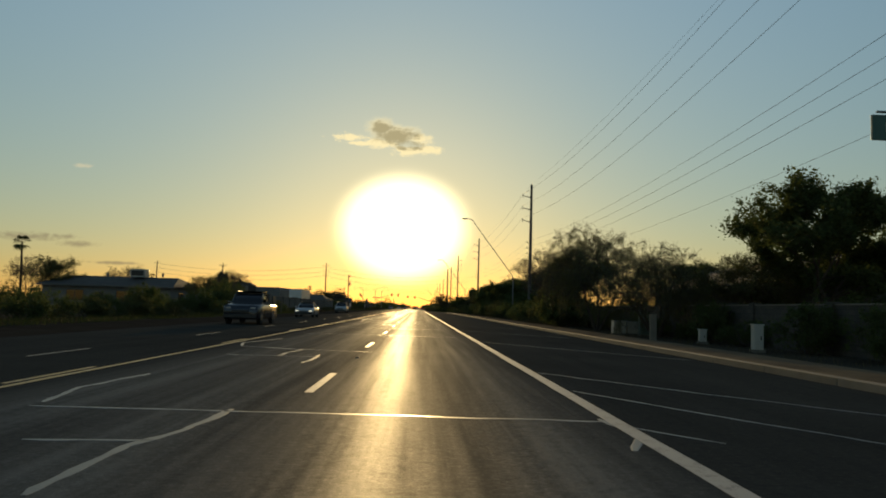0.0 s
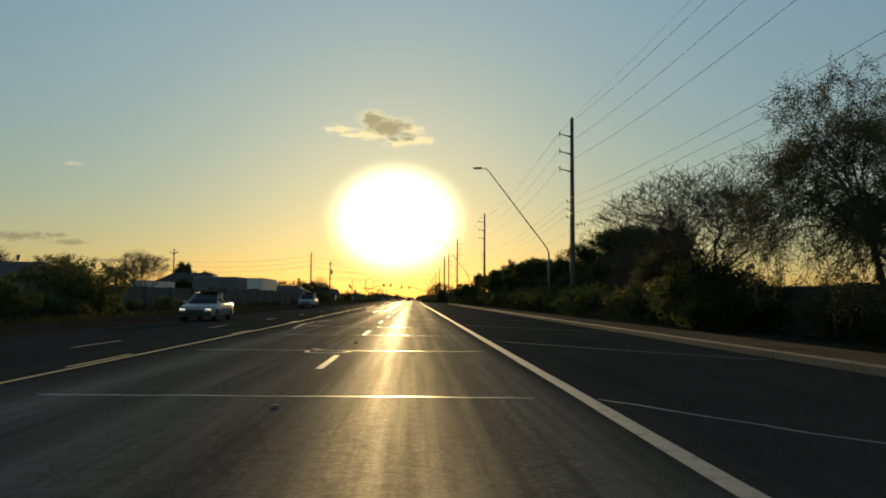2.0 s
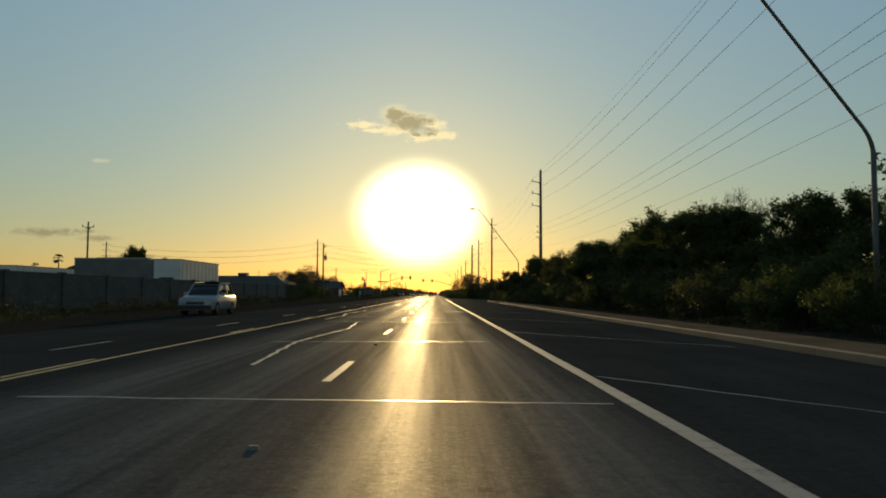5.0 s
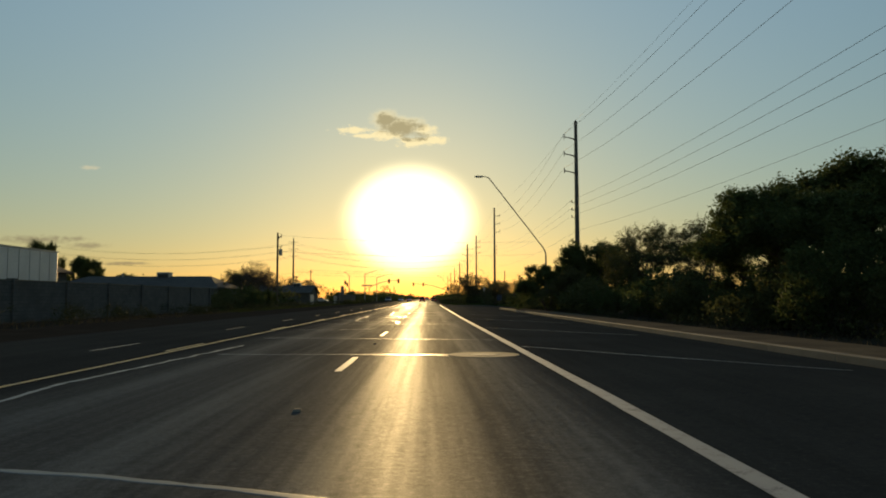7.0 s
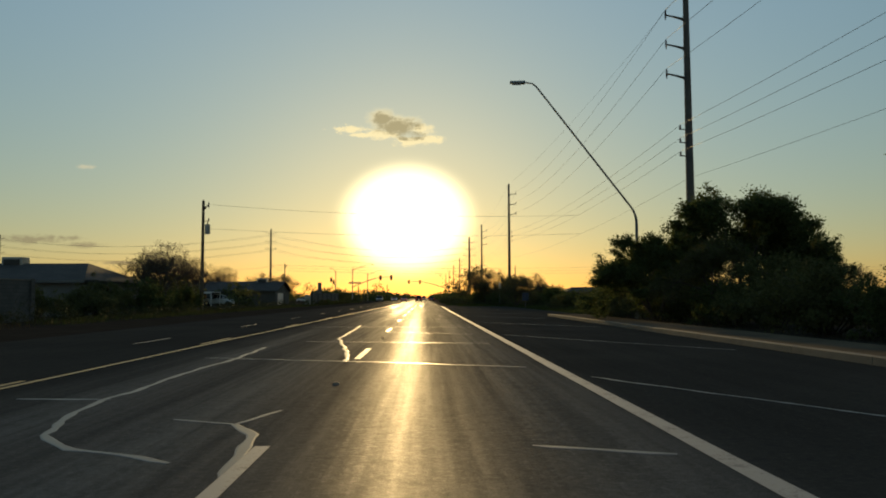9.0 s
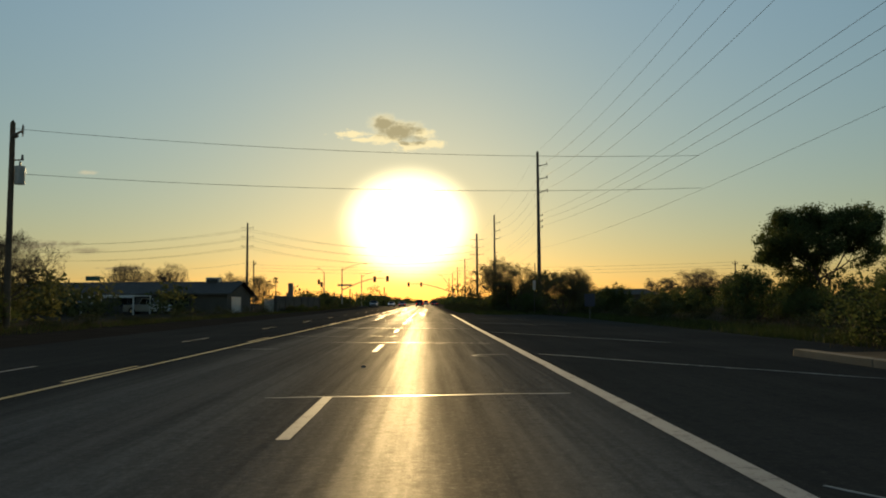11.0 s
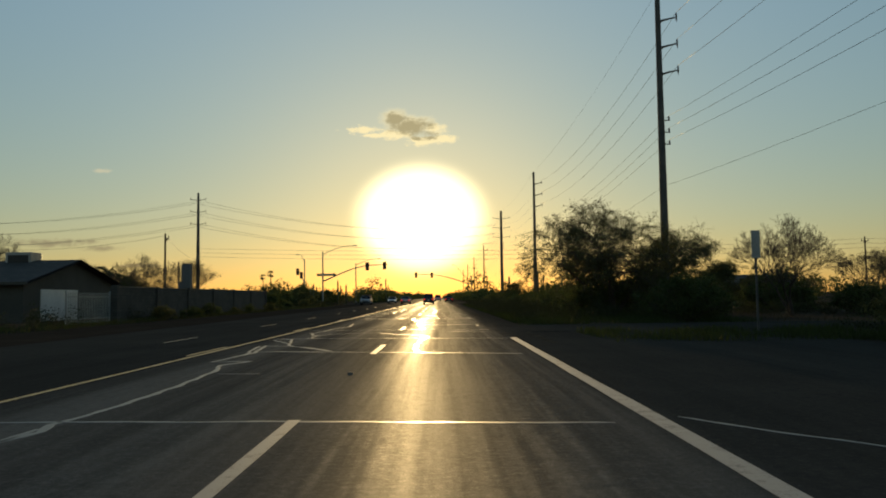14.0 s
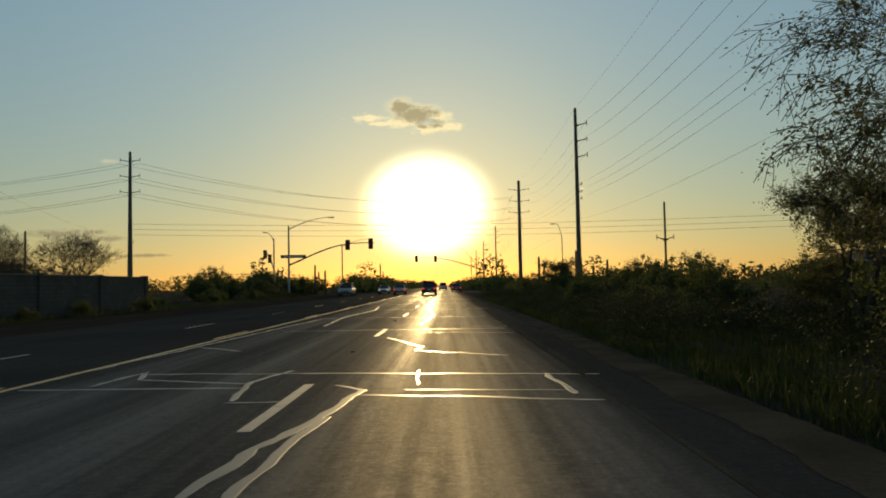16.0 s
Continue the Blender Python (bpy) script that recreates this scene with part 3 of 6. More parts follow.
bm = box(bmesh.new(), -22.2, -12.6, -80, 384, -0.2, -0.01)
structure(part("shoulder_west", bm, SHOULDER), "dark dirt and gravel shoulder along the road", "shoulder")
bm = box(bmesh.new(), 3.0, 10.6, 252.0, 263.58, -0.2, -0.014)
structure(part("shoulder_corner", bm, ASPHALT), "worn asphalt corner where the road narrows", "shoulder")


def stripe(name, x, y0, y1, width, mat, label, drift=()):
    """A painted line, a few millimetres proud of the road, its edges a little uneven. drift: rows of y and x where it does not run straight."""
    rng = random.Random(int(x * 100 + y0))
    n = max(2, int((y1 - y0) / 1.5))
    verts, faces = [], []
    for i in range(n + 1):
        y = y0 + (y1 - y0) * i / n
        if drift:
            x = float(np.interp(y, *zip(*drift)))
        for side in (-1, 1):
            verts.append((x + side * width / 2 + rng.uniform(-1, 1) * 0.008, y, 0.004))
    for i in range(n):
        faces.append([2 * i, 2 * i + 1, 2 * i + 3, 2 * i + 2])
    return structure(raw(name, verts, faces, mat), label, "road marking")


stripe("edge_line", 2.0, -60, 260.0, 0.20, WHITE_PAINT, "wide worn white line at the lane's edge", ((0, 2.05), (130, 2.03), (165, 1.90), (225, 1.90), (260, 2.0)))
stripe("edge_line_old", 1.94, 268.0, 330.0, 0.07, EDGE_DUST, "faint dusty trace of an old edge line", ((268, 1.8), (274, 1.92), (284, 1.97), (330, 1.98)))
YELLOW = ((0, -5.9), (75, -6.1), (100, -6.35), (175, -6.3), (222, -5.92), (250, -5.72), (285, -5.55), (366, -5.45))
stripe("yellow_line", -5.9, -60, 366, 0.11, YELLOW_PAINT, "worn yellow centre line", YELLOW)
for first, last in ((10.9, 125), (137.7, 215), (230.0, 360)):
    y = first
    while y < last:
        stripe("yellow_dash", -6.1, y, y + 3.1, 0.10, YELLOW_PAINT, "worn yellow dash beside the solid line", [(a, b - 0.21) for a, b in YELLOW])
        y += 12.19
dash0 = stripe("lane_dash", -1.78, 10.75, 13.9, 0.13, WHITE_PAINT, "worn white lane dash on the asphalt")
for k in range(-4, 30):
    if k:
        copy_thing(dash0, Matrix.Translation((0.0 if k < 17 else 0.02 * (k - 16), 12.17 * k, 0)))
for k in range(-3, 29, 1):
    y = 16.0 + 12.19 * k
    stripe("lane_dash_west", -8.4, y, y + 3.05, 0.10, FADED_PAINT, "faded white lane dash on the far side")
bm = box(bmesh.new(), -5.4, 2.0, 366.0, 366.6, 0.0, 0.004)
structure(part("stop_line", bm, WHITE_PAINT), "white stop line before the crossing", "road marking")


# ---- sealed cracks ----
def crack(*points, width=0.048):
    """A seal of tar poured along a crack: a wavering band, proud of the asphalt, thick and thin."""
    pts = [Vector((x, y, 0)) for x, y in points]
    rng = random.Random(int(1000 * abs(points[0][0]) + 10 * points[0][1]))
    line = []
    for a, b in zip(pts, pts[1:]):
        n = max(2, int((b - a).length / 0.18))
        for i in range(n):
            line.append(a.lerp(b, i / n))
    line.append(pts[-1])
    off = [noise.noise(Vector((p.x * 1.3, p.y * 1.3, rng.random() * 0.1 + 5))) * 0.07 for p in line]
    verts, faces = [], []
    for i, p in enumerate(line):
        d = (line[min(i + 1, len(line) - 1)] - line[max(i - 1, 0)]).normalized()
        s = Vector((-d.y, d.x, 0))
        c = p + s * off[i] * (0.3 if i in (0, len(line) - 1) else 1.0)
        w = 1.08 * width * (0.6 + 0.5 * rng.random()) * (0.55 if i in (0, len(line) - 1) else 1.0)
        verts += [(*(c + s * w)[:2], 0.0005), (*(c + s * w * 0.7)[:2], 0.003), (*(c - s * w * 0.7)[:2], 0.003), (*(c - s * w)[:2], 0.0005)]
        if i:
            k = 4 * i
            faces += [[k - 4 + j, k - 3 + j, k + 1 + j, k + j] for j in range(3)]
    return structure(raw("crack_seal", verts, faces, TAR), "shiny tar seal along a crack in the asphalt", "crack seal")


# across the lanes
for y, x0, x1, dy in ((8.8, -4.7, 1.9, -0.2), (6.7, -3.7, -2.6, 0.1), (18.2, -4.8, -2.6, 0.0), (33.3, -5.3, 1.5, -0.9), (43.7, -4.9, 1.4, -0.3), (52.1, -5.3, 1.6, -0.4),
                      (59.7, -5.2, -2.5, -0.2), (59.5, -2.2, 1.7, -0.6), (67.4, -5.2, 1.0, -1.6), (72.7, 0.6, 1.8, -0.2), (78.8, -0.3, 1.8, -0.3), (83.6, -5.3, -2.7, 0.6),
                      (94.3, -5.2, 1.8, -0.4), (104.5, -4.4, 1.2, 0.4), (118.4, -5.2, 1.1, -0.7), (125.8, -5.6, 1.5, -2.5), (136.6, -5.0, 0.3, -0.4), (143.6, -5.5, 1.8, -1.6),
                      (149.6, -5.4, -2.4, 0.5), (156.7, -5.5, 1.7, -1.3), (159.9, 0.5, 1.6, -0.4), (163.1, -5.5, -4.3, -0.1), (169.5, -5.0, 1.4, -2.5), (175.2, -3.8, 1.4, -1.2),
                      (186.0, -5.2, 1.6, -0.8), (196.4, -2.6, 1.5, 0.2), (207.0, -5.5, -4.5, 0.0), (210.2, -3.5, 1.6, -1.2), (214.6, -5.3, -1.4, -0.5), (223.9, -5.2, 1.6, -2.6),
                      (232.2, -5.3, 1.4, -1.0), (240.6, -2.8, 1.6, -1.3), (245.3, -5.0, 1.5, -0.6), (255.4, -4.7, 1.6, -1.7), (261.2, -5.2, 1.9, -1.5), (264.5, 0.1, 1.6, -0.7),
                      (266.6, -5.1, -0.3, 0.0), (271.35, -1.55, 1.5, -0.3), (274.6, -1.3, 1.8, -0.5), (281.6, -5.4, -2.4, -0.2), (280.6, -0.9, 1.8, -0.7), (283.2, -4.5, 2.2, -1.0),
                      (288.2, -5.2, -4.0, -1.2), (293.6, -4.6, 1.8, -0.4), (302.0, -5.0, 1.7, -0.6), (311.4, -3.8, 2.4, -0.4), (323.0, -5.2, 2.2, -0.5), (337.5, -5.0, 2.3, -0.6)):
    crack((x0, y), ((x0 + x1) / 2, y + dy * 0.45), (x1, y + dy))
# across the wide right side
for y0, y1, x1 in ((15.2, 9.7, 6.0), (11.9, 7.2, 4.7), (28.9, 20.8, 7.4), (43.3, 35.7, 7.1), (56.3, 49.5, 7.4), (69.9, 62.5, 7.3), (83.4, 76.1, 7.1), (96.8, 90.0, 7.0),
                   (110.0, 103.4, 7.0), (123.9, 117.4, 7.0), (139.0, 132.2, 7.0), (151.4, 144.6, 6.8), (165.3, 157.0, 6.9), (178.6, 171.0, 6.9), (191.4, 184.6, 6.9),
                   (204.3, 198.0, 6.8), (217.3, 208.6, 6.8), (231.5, 225.4, 6.8), (245.0, 239.0, 6.6)):
    crack((2.2, y0), ((2.2 + x1) / 2, y0 + (y1 - y0) * 0.52), (x1, y1), width=0.034)
# winding ones along the lanes
crack((-5.03, 237.22), (-4.22, 238.20), (-4.02, 238.79), (-4.05, 239.69), (-4.20, 244.82), width=0.045)
crack((-3.95, 238.67), (-2.65, 238.25), width=0.035)
crack((-1.85, 239.92), (-1.70, 237.90), (-1.74, 236.69), (-1.38, 235.87), (-0.85, 235.43), width=0.05)
crack((-5.31, 223.77), (-4.17, 222.82), (-3.04, 222.34), (-1.91, 222.68), width=0.035)
crack((1.42, 270.81), (1.43, 270.08), (1.44, 269.37), width=0.06)
crack((-0.56, 261.31), (-0.75, 259.24), (-0.82, 257.03), (-0.76, 254.59), width=0.06)
crack((-4.51, 258.61), (-5.25, 260.27), (-4.29, 261.18), (-4.34, 263.01), width=0.04)
crack((-5.06, 257.55), (-4.16, 257.47), width=0.035)
crack((-4.7, 9.1), (-4.95, 10.7), (-4.8, 13.0), width=0.045)
crack((-2.4, 8.9), (-2.5, 7.4), (-2.7, 6.5), (-2.7, 4.8), width=0.055)
crack((1.9, 8.8), (2.1, 7.8), (1.75, 6.8), width=0.055)
crack((-2.7, 18.8), (-2.6, 17.6), (-2.7, 16.2), width=0.045)
crack((-3.6, 18.2), (-3.6, 19.4), (-3.4, 20.9), (-5.3, 21.9), (-5.7, 23.7), (-5.1, 27.2), width=0.045)
crack((-5.3, 21.9), (-3.4, 21.0), (-1.5, 20.6), width=0.045)
crack((-5, 64.8), (-5.25, 68.6), (-5.3, 70.0), (-5.2, 73.1), (-4.8, 76.0), width=0.055)
crack((-5.44, 120.83), (-5.40, 124.10), (-5.17, 125.45), (-5.68, 130.93), (-5.17, 139.81), width=0.05)
crack((-4.45, 172.79), (-4.29, 169.24), (-4.42, 166.32), (-4.34, 163.80), (-4.40, 163.12), (-4.28, 161.95), (-3.90, 160.57), (-3.34, 159.90), (-2.64, 159.54), (-2.35, 159.32), width=0.05)
crack((-3.26, 187.80), (-3.02, 176.58), (-2.16, 170.68), (-1.98, 168.40), width=0.045)
crack((-4.18, 244.15), (-4.09, 244.65), (-4.20, 245.08), (-4.11, 245.62), (-4.07, 246.57), (-4.06, 248.31), (-4.14, 250.35), (-4.38, 251.78), (-4.08, 252.62), (-4.82, 252.60), (-4.56, 255.01), (-4.92, 257.75), width=0.05)
crack((-2.71, 255.01), (-4.25, 257.60), (-4.76, 260.68), (-5.39, 261.15), width=0.04)
crack((-4.00, 250.14), (-3.22, 250.03), width=0.03)
crack((-4.37, 273.54), (-4.17, 270.53), (-4.59, 267.88), (-4.57, 266.25), (-4.78, 264.30), (-4.53, 262.99), (-4.27, 262.73), width=0.045)
crack((-4.31, 261.75), (-4.27, 262.73), (-4.04, 263.62), (-3.49, 263.97), (-2.46, 264.09), width=0.04)
crack((-2.35, 264.08), (-1.65, 262.85), (-0.97, 262.33), (-0.58, 261.35), (-0.75, 260.78), (-0.64, 260.59), width=0.055)
crack((-0.80, 267.12), (-1.06, 269.39), (-1.24, 272.61), (-1.15, 278.18), (-1.01, 279.19), width=0.05)
crack((-5.70, 277.56), (-5.50, 284.62), (-4.82, 301.32), width=0.05)
crack((-3, 161.4), (-2.3, 161.1), (-2, 162.0), width=0.033)
crack((-2.3, 161.1), (-2, 160.5), (-1.8, 158.8), width=0.061)
crack((-5, 224.0), (-3.5, 223.9), (-2.3, 223.1), (-1.7, 222.2), width=0.030)
crack((-4.6, 281.8), (-4.5, 283.6), (-4.2, 282.5), (-2.5, 281.8), width=0.045)
crack((-2.3, 280.3), (-2.5, 282.0), (-2.2, 283.3), width=0.045)
crack((-1.5, 276.4), (-1.4, 277.8), (-1.1, 279.0), (-0.9, 281.0), (-1.3, 281.5), width=0.061)
crack((1.57, 280.4), (1.5, 282.4), width=0.045)
crack((-0.4, 281.0), (1.57, 280.67), width=0.025)
crack((1.7, 265.6), (0.5, 266.0), (0.3, 265.7), (1.2, 265.0), width=0.03)
crack((-1.3, 290.2), (-0.4, 287.2), (-0.5, 286.4), (1.2, 285.1), width=0.045)
crack((-3.8, 296.0), (-4.1, 303.0), (-3.6, 311.0), (-4, 318.0), width=0.055)
crack((-0.7, 296.0), (-0.4, 303.0), (-0.8, 312.0), width=0.055)
crack((-0.27, 283.1), (-0.26, 281.4), width=0.025)
crack((-2.35, 280.2), (-1.6, 280.2), width=0.035)
crack((-4.4, 255.35), (-2.8, 255.2), width=0.035)
crack((-4.3, 257.4), (-3.5, 256.6), (-2.8, 255.3), width=0.045)
crack((-4.73, 253.7), (-4.65, 254.8), (-4.87, 255.95), (-5.03, 257.5), (-4.35, 257.4), width=0.045)
crack((0.87, 294.4), (2.0, 294.0), width=0.035)
crack((-0.65, 292.1), (1.85, 291.2), width=0.035)
crack((-1.46, 136.3), (0.25, 135.9), width=0.04)
crack((2.0, 8.4), (2.8, 7.3), width=0.03)
crack((-5.3, 144.1), (-2.7, 143.9), width=0.035)
crack((-1.67, 181.0), (1.28, 179.0), width=0.035)
crack((1.47, 204.21), (0.79, 204.21), (0.6, 203.86), (0.68, 203.66), (0.94, 203.59), width=0.035)
crack((-2.63, 52.67), (-2.35, 52.27), (-2.64, 51.84), (-2.56, 51.32), (-2.24, 51.07), (-1.76, 51.26), (-1.55, 51.79), width=0.05)
crack((-5.12, 68.74), (-4.88, 68.39), (-4.05, 67.47), width=0.035)
crack((-5.14, 224.21), (-3.62, 223.78), (-2.43, 223.06), (-1.82, 222.21), width=0.03)
crack((-0.7, 222.22), (-0.22, 223.01), width=0.03)
crack((-3.4, 98.3), (-3.8, 104.7), (-3.3, 111.7), (-3.6, 117.2), width=0.050)


# a manhole in a round concrete collar
manhole = thing("manhole_cover", Matrix.Translation((1.0, 136.1, 0)), "round iron manhole cover in a pale concrete collar", "manhole cover")
bm = bmesh.new()
bmesh.ops.create_cone(bm, cap_ends=True, segments=40, radius1=0.80, radius2=0.78, depth=0.03, matrix=Matrix.Translation((0, 0, -0.005)))
part("collar", bm, CONCRETE, manhole, "pale concrete collar")
bm = bmesh.new()
bmesh.ops.create_cone(bm, cap_ends=True, segments=32, radius1=0.36, radius2=0.35, depth=0.02, matrix=Matrix.Translation((0, 0, 0.004)))
cover = part("cover", bm, POLE_STEEL, manhole)
v, f = tube([(0.34 * math.cos(k * math.pi / 16), 0.34 * math.sin(k * math.pi / 16), 0.012) for k in range(33)], 0.006, 6)
raw("rim", v, f, POLE_STEEL, manhole, smooth=True)

# small reflective lane markers
bm = bmesh.new()
bmesh.ops.create_cube(bm, size=1.0, matrix=Matrix.Diagonal((0.10, 0.10, 0.03, 1)))
for vert in bm.verts:
    if vert.co.z > 0:
        vert.co.x *= 0.7
        vert.co.y *= 0.5
marker = tagged(part("lane_marker", bm, CONCRETE), "small grey raised lane marker on the asphalt", "lane marker", "lane markers")
marker.matrix_world = Matrix.Translation((-1.69, 18.2, 0.015))
for k in range(1, 25):
    copy_thing(marker, Matrix.Translation((-1.69, 18.2 + 12.19 * k, 0.015)))

# ---- kerb and pavement ----
kerb_root = structure(thing("kerb", Matrix(), "pale concrete kerb along the right side of the road", "kerb"), "", "kerb")
kerb_mesh = None
spots = [(7.7 + 0.25 * math.sin(y * 0.02), y, 0.0) for y in np.arange(-40, 201, 3.0)]
for x, y, turn in spots:
    if kerb_mesh is None:
        bm = box(bmesh.new(), 0, 0.28, 0.006, 2.994, -0.2, 0.15, bevel=0.02)
        first = part("kerb_stone", bm, CONCRETE, kerb_root)
        kerb_mesh = first.data
    else:
        first = new("kerb_stone", kerb_mesh)
        first.parent = kerb_root
    first.location = (7.7, y, 0)
bm = box(bmesh.new(), 7.985, 9.9, -40, 202, -0.2, 0.142)
structure(part("pavement", bm, PAVING), "pale dusty concrete pavement behind the kerb", "pavement")


def dusty_edge(name, rows, label):
    """Dust and broken concrete along the road's edge, a few millimetres thick, with ragged sides. rows: y, inner x, outer x."""
    rng = random.Random(31)
    y0, y1 = rows[0][0], rows[-1][0]
    n = int((y1 - y0) / 0.2)
    verts, faces = [], []
    ys, inner, outer = zip(*rows)
    for i in range(n + 1):
        y = y0 + (y1 - y0) * i / n
        a, b = float(np.interp(y, ys, inner)) + 0.05 * math.sin(y * 1.7) + rng.uniform(-0.03, 0.03), float(np.interp(y, ys, outer)) + rng.uniform(-0.03, 0.03)
        verts += [(a, y, 0.004), (a + 0.06, y, 0.012), (b - 0.04, y, 0.016), (b, y, -0.2)]
    for i in range(n):
        for k in range(3):
            faces.append([4 * i + k, 4 * i + k + 1, 4 * i + k + 5, 4 * i + k + 4])
    return structure(raw(name, verts, faces, EDGE_DUST), label, "road edge")


dusty_edge("road_edge_dusty", ((269.0, 3.1, 3.2), (269.6, 2.7, 3.2), (271.0, 2.5, 3.2), (285, 2.6, 3.25), (300, 2.7, 3.3), (380, 2.7, 3.25)), "pale dusty broken edge of the narrow road")
dusty_edge("road_edge_corner", ((257.0, 2.78, 2.95), (259.5, 2.66, 2.95), (263.4, 2.68, 2.9)), "pale dusty strip at the corner of a side track")

# ---- boundary walls ----
def block_wall(name, x, y0, y1, height, mat, label, thick=0.2, step=6.0):
    """A garden wall along the road with piers and a cap."""
    root = structure(thing(name, Matrix.Translation((x, y0, 0)), label, "wall"), "", "wall")
    part("wall_body", box(bmesh.new(), -thick / 2, thick / 2, 0, y1 - y0, -0.1, height), mat, root)
    part("cap", box(bmesh.new(), -thick / 2 - 0.03, thick / 2 + 0.03, 0, y1 - y0, height + 0.002, height + 0.06, bevel=0.01), CONCRETE, root)
    n = int((y1 - y0) / step)
    for i in range(n + 1):
        y = (y1 - y0) * i / n
        part("pier", box(bmesh.new(), -0.2, 0.2, y - 0.2, y + 0.2, -0.1, height + 0.12, bevel=0.012), mat, root)
    return root


block_wall("wall_east", 14.6, 58, 104, 1.75, BLOCKS, "brown concrete block wall behind the trees")
block_wall("wall_east_front", 14.6, 20, 58, 1.75, BLOCKS, "brown concrete block wall before the house")
block_wall("wall_west_south", -22.6, 84, 118.1, 2.0, BLOCKS_GREY, "grey block wall with scrub in front")
block_wall("wall_west_middle", -22.4, 118, 196, 2.25, BLOCKS_GREY, "grey block wall before trailers and houses")
block_wall("wall_west_north", -19.6, 282.5, 321, 2.1, BLOCKS, "long brown block wall beyond the gabled house")


# ---- houses ----
def gable_roof(bm, x0, x1, y0, y1, eave, ridge, along="x", hip=0.0, over=0.5):
    """A roof skin with thickness over a rectangle; hip: how far the ridge ends are drawn in."""
    x0, x1, y0, y1 = x0 - over, x1 + over, y0 - over, y1 + over
    if along == "x":
        m = (y0 + y1) / 2
        low = [(x0, y0), (x1, y0), (x1, y1), (x0, y1)]
        top = [(x0 + hip, m), (x1 - hip, m)]
        quads = ((0, 1, 5, 4), (2, 3, 4, 5))
        ends = ((1, 2, 5), (3, 0, 4))
    else:
        m = (x0 + x1) / 2
        low = [(x0, y0), (x1, y0), (x1, y1), (x0, y1)]
        top = [(m, y0 + hip), (m, y1 - hip)]
        quads = ((3, 0, 4, 5), (1, 2, 5, 4))
        ends = ((0, 1, 4), (2, 3, 5))
    for dz in (0.0, -0.16):
        v = [bm.verts.new((*p, eave + dz)) for p in low] + [bm.verts.new((*p, ridge + dz)) for p in top]
        for f in quads + (ends if hip else ()):
            bm.faces.new([v[i] for i in f])
    return bm


def house(name, x0, x1, y0, y1, eave, ridge, label, along="x", hip=0.0, wall=None, windows=(), doors=(), cooler=None, vents=(), roof=None):
    """A one-storey house: walls with gables, overhanging roof, fascia, windows, doors, roof gear."""
    root = thing(name, Matrix.Translation((0, 0, 0)), label, "house")
    wall = wall or STUCCO
    bm = box(bmesh.new(), x0, x1, y0, y1, -0.1, eave)
    if not hip:
        if along == "x":
            m = (y0 + y1) / 2
            for x in (x0 + 0.01, x1 - 0.01):
                bm.faces.new([bm.verts.new(p) for p in ((x, y0, eave), (x, y1, eave), (x, m, ridge - 0.2))])
        else:
            m = (x0 + x1) / 2
            for y in (y0 + 0.01, y1 - 0.01):
                bm.faces.new([bm.verts.new(p) for p in ((x0, y, eave), (x1, y, eave), (m, y, ridge - 0.2))])
    part("wall", bm, wall, root)
    part("roof", gable_roof(bmesh.new(), x0, x1, y0, y1, eave, ridge, along, hip), roof or SHINGLE, root, "pale metal roof" if roof else "dark shingle roof")
    for a in (y0 - 0.53, y1 + 0.49):
        part("fascia", box(bmesh.new(), x0 - 0.5, x1 + 0.5, a, a + 0.04, eave - 0.2, eave - 0.01), wall, root, "fascia board")
    for face, a, b, z0, z1 in windows:
        w = part("window", frame_on(face, a, b, z0, z1, x0, x1, y0, y1, 0.06, True), POLE_STEEL, root)
        part("pane", frame_on(face, a, b, z0, z1, x0, x1, y0, y1, 0.03, False), GLASS_DARK, w)
    for face, a, b, z0, z1 in doors:
        part("door", frame_on(face, a, b, z0, z1, x0, x1, y0, y1, 0.05, False), WHITE_METAL if face == "e" else BLACK_PLASTIC, root, "wide white garage door" if face == "e" else "dark door")
    if cooler:
        cx, cy, cz, s = cooler
        c = part("roof_cooler", box(bmesh.new(), cx - s, cx + s, cy - s * 0.8, cy + s * 0.8, cz - 1.0, cz + 0.05, bevel=0.03), GALVANISED, root, "sheet-metal cooler box")
        part("louvre", box(bmesh.new(), cx - s * 0.8, cx + s * 0.8, cy - s * 0.8 - 0.03, cy - s * 0.8 - 0.005, cz - 0.8, cz - 0.15), BLACK_PLASTIC, c)
    for vx, vy, vz in vents:
        part("roof_vent", rod(bmesh.new(), (vx, vy, vz - 0.5), (vx, vy, vz), 0.12, 0.16), GALVANISED, root)
    return root


def frame_on(face, a, b, z0, z1, x0, x1, y0, y1, depth, hollow):
    """A window frame or a pane on one outer face of a house: 's' looks along -y, 'e' along +x."""
    bm = bmesh.new()
    pieces = ([(a - 0.07, a, z0 - 0.07, z1 + 0.07), (b, b + 0.07, z0 - 0.07, z1 + 0.07), (a, b, z1, z1 + 0.07), (a, b, z0 - 0.07, z0),
               ((a + b) / 2 - 0.03, (a + b) / 2 + 0.03, z0, z1)] if hollow else [(a, b, z0, z1)])
    for p, q, r, s in pieces:
        if face == "s":
            box(bm, p, q, y0 - depth, y0 - 0.004, r, s)
        else:
            box(bm, x1 + 0.004, x1 + depth, p, q, r, s)
    return bm


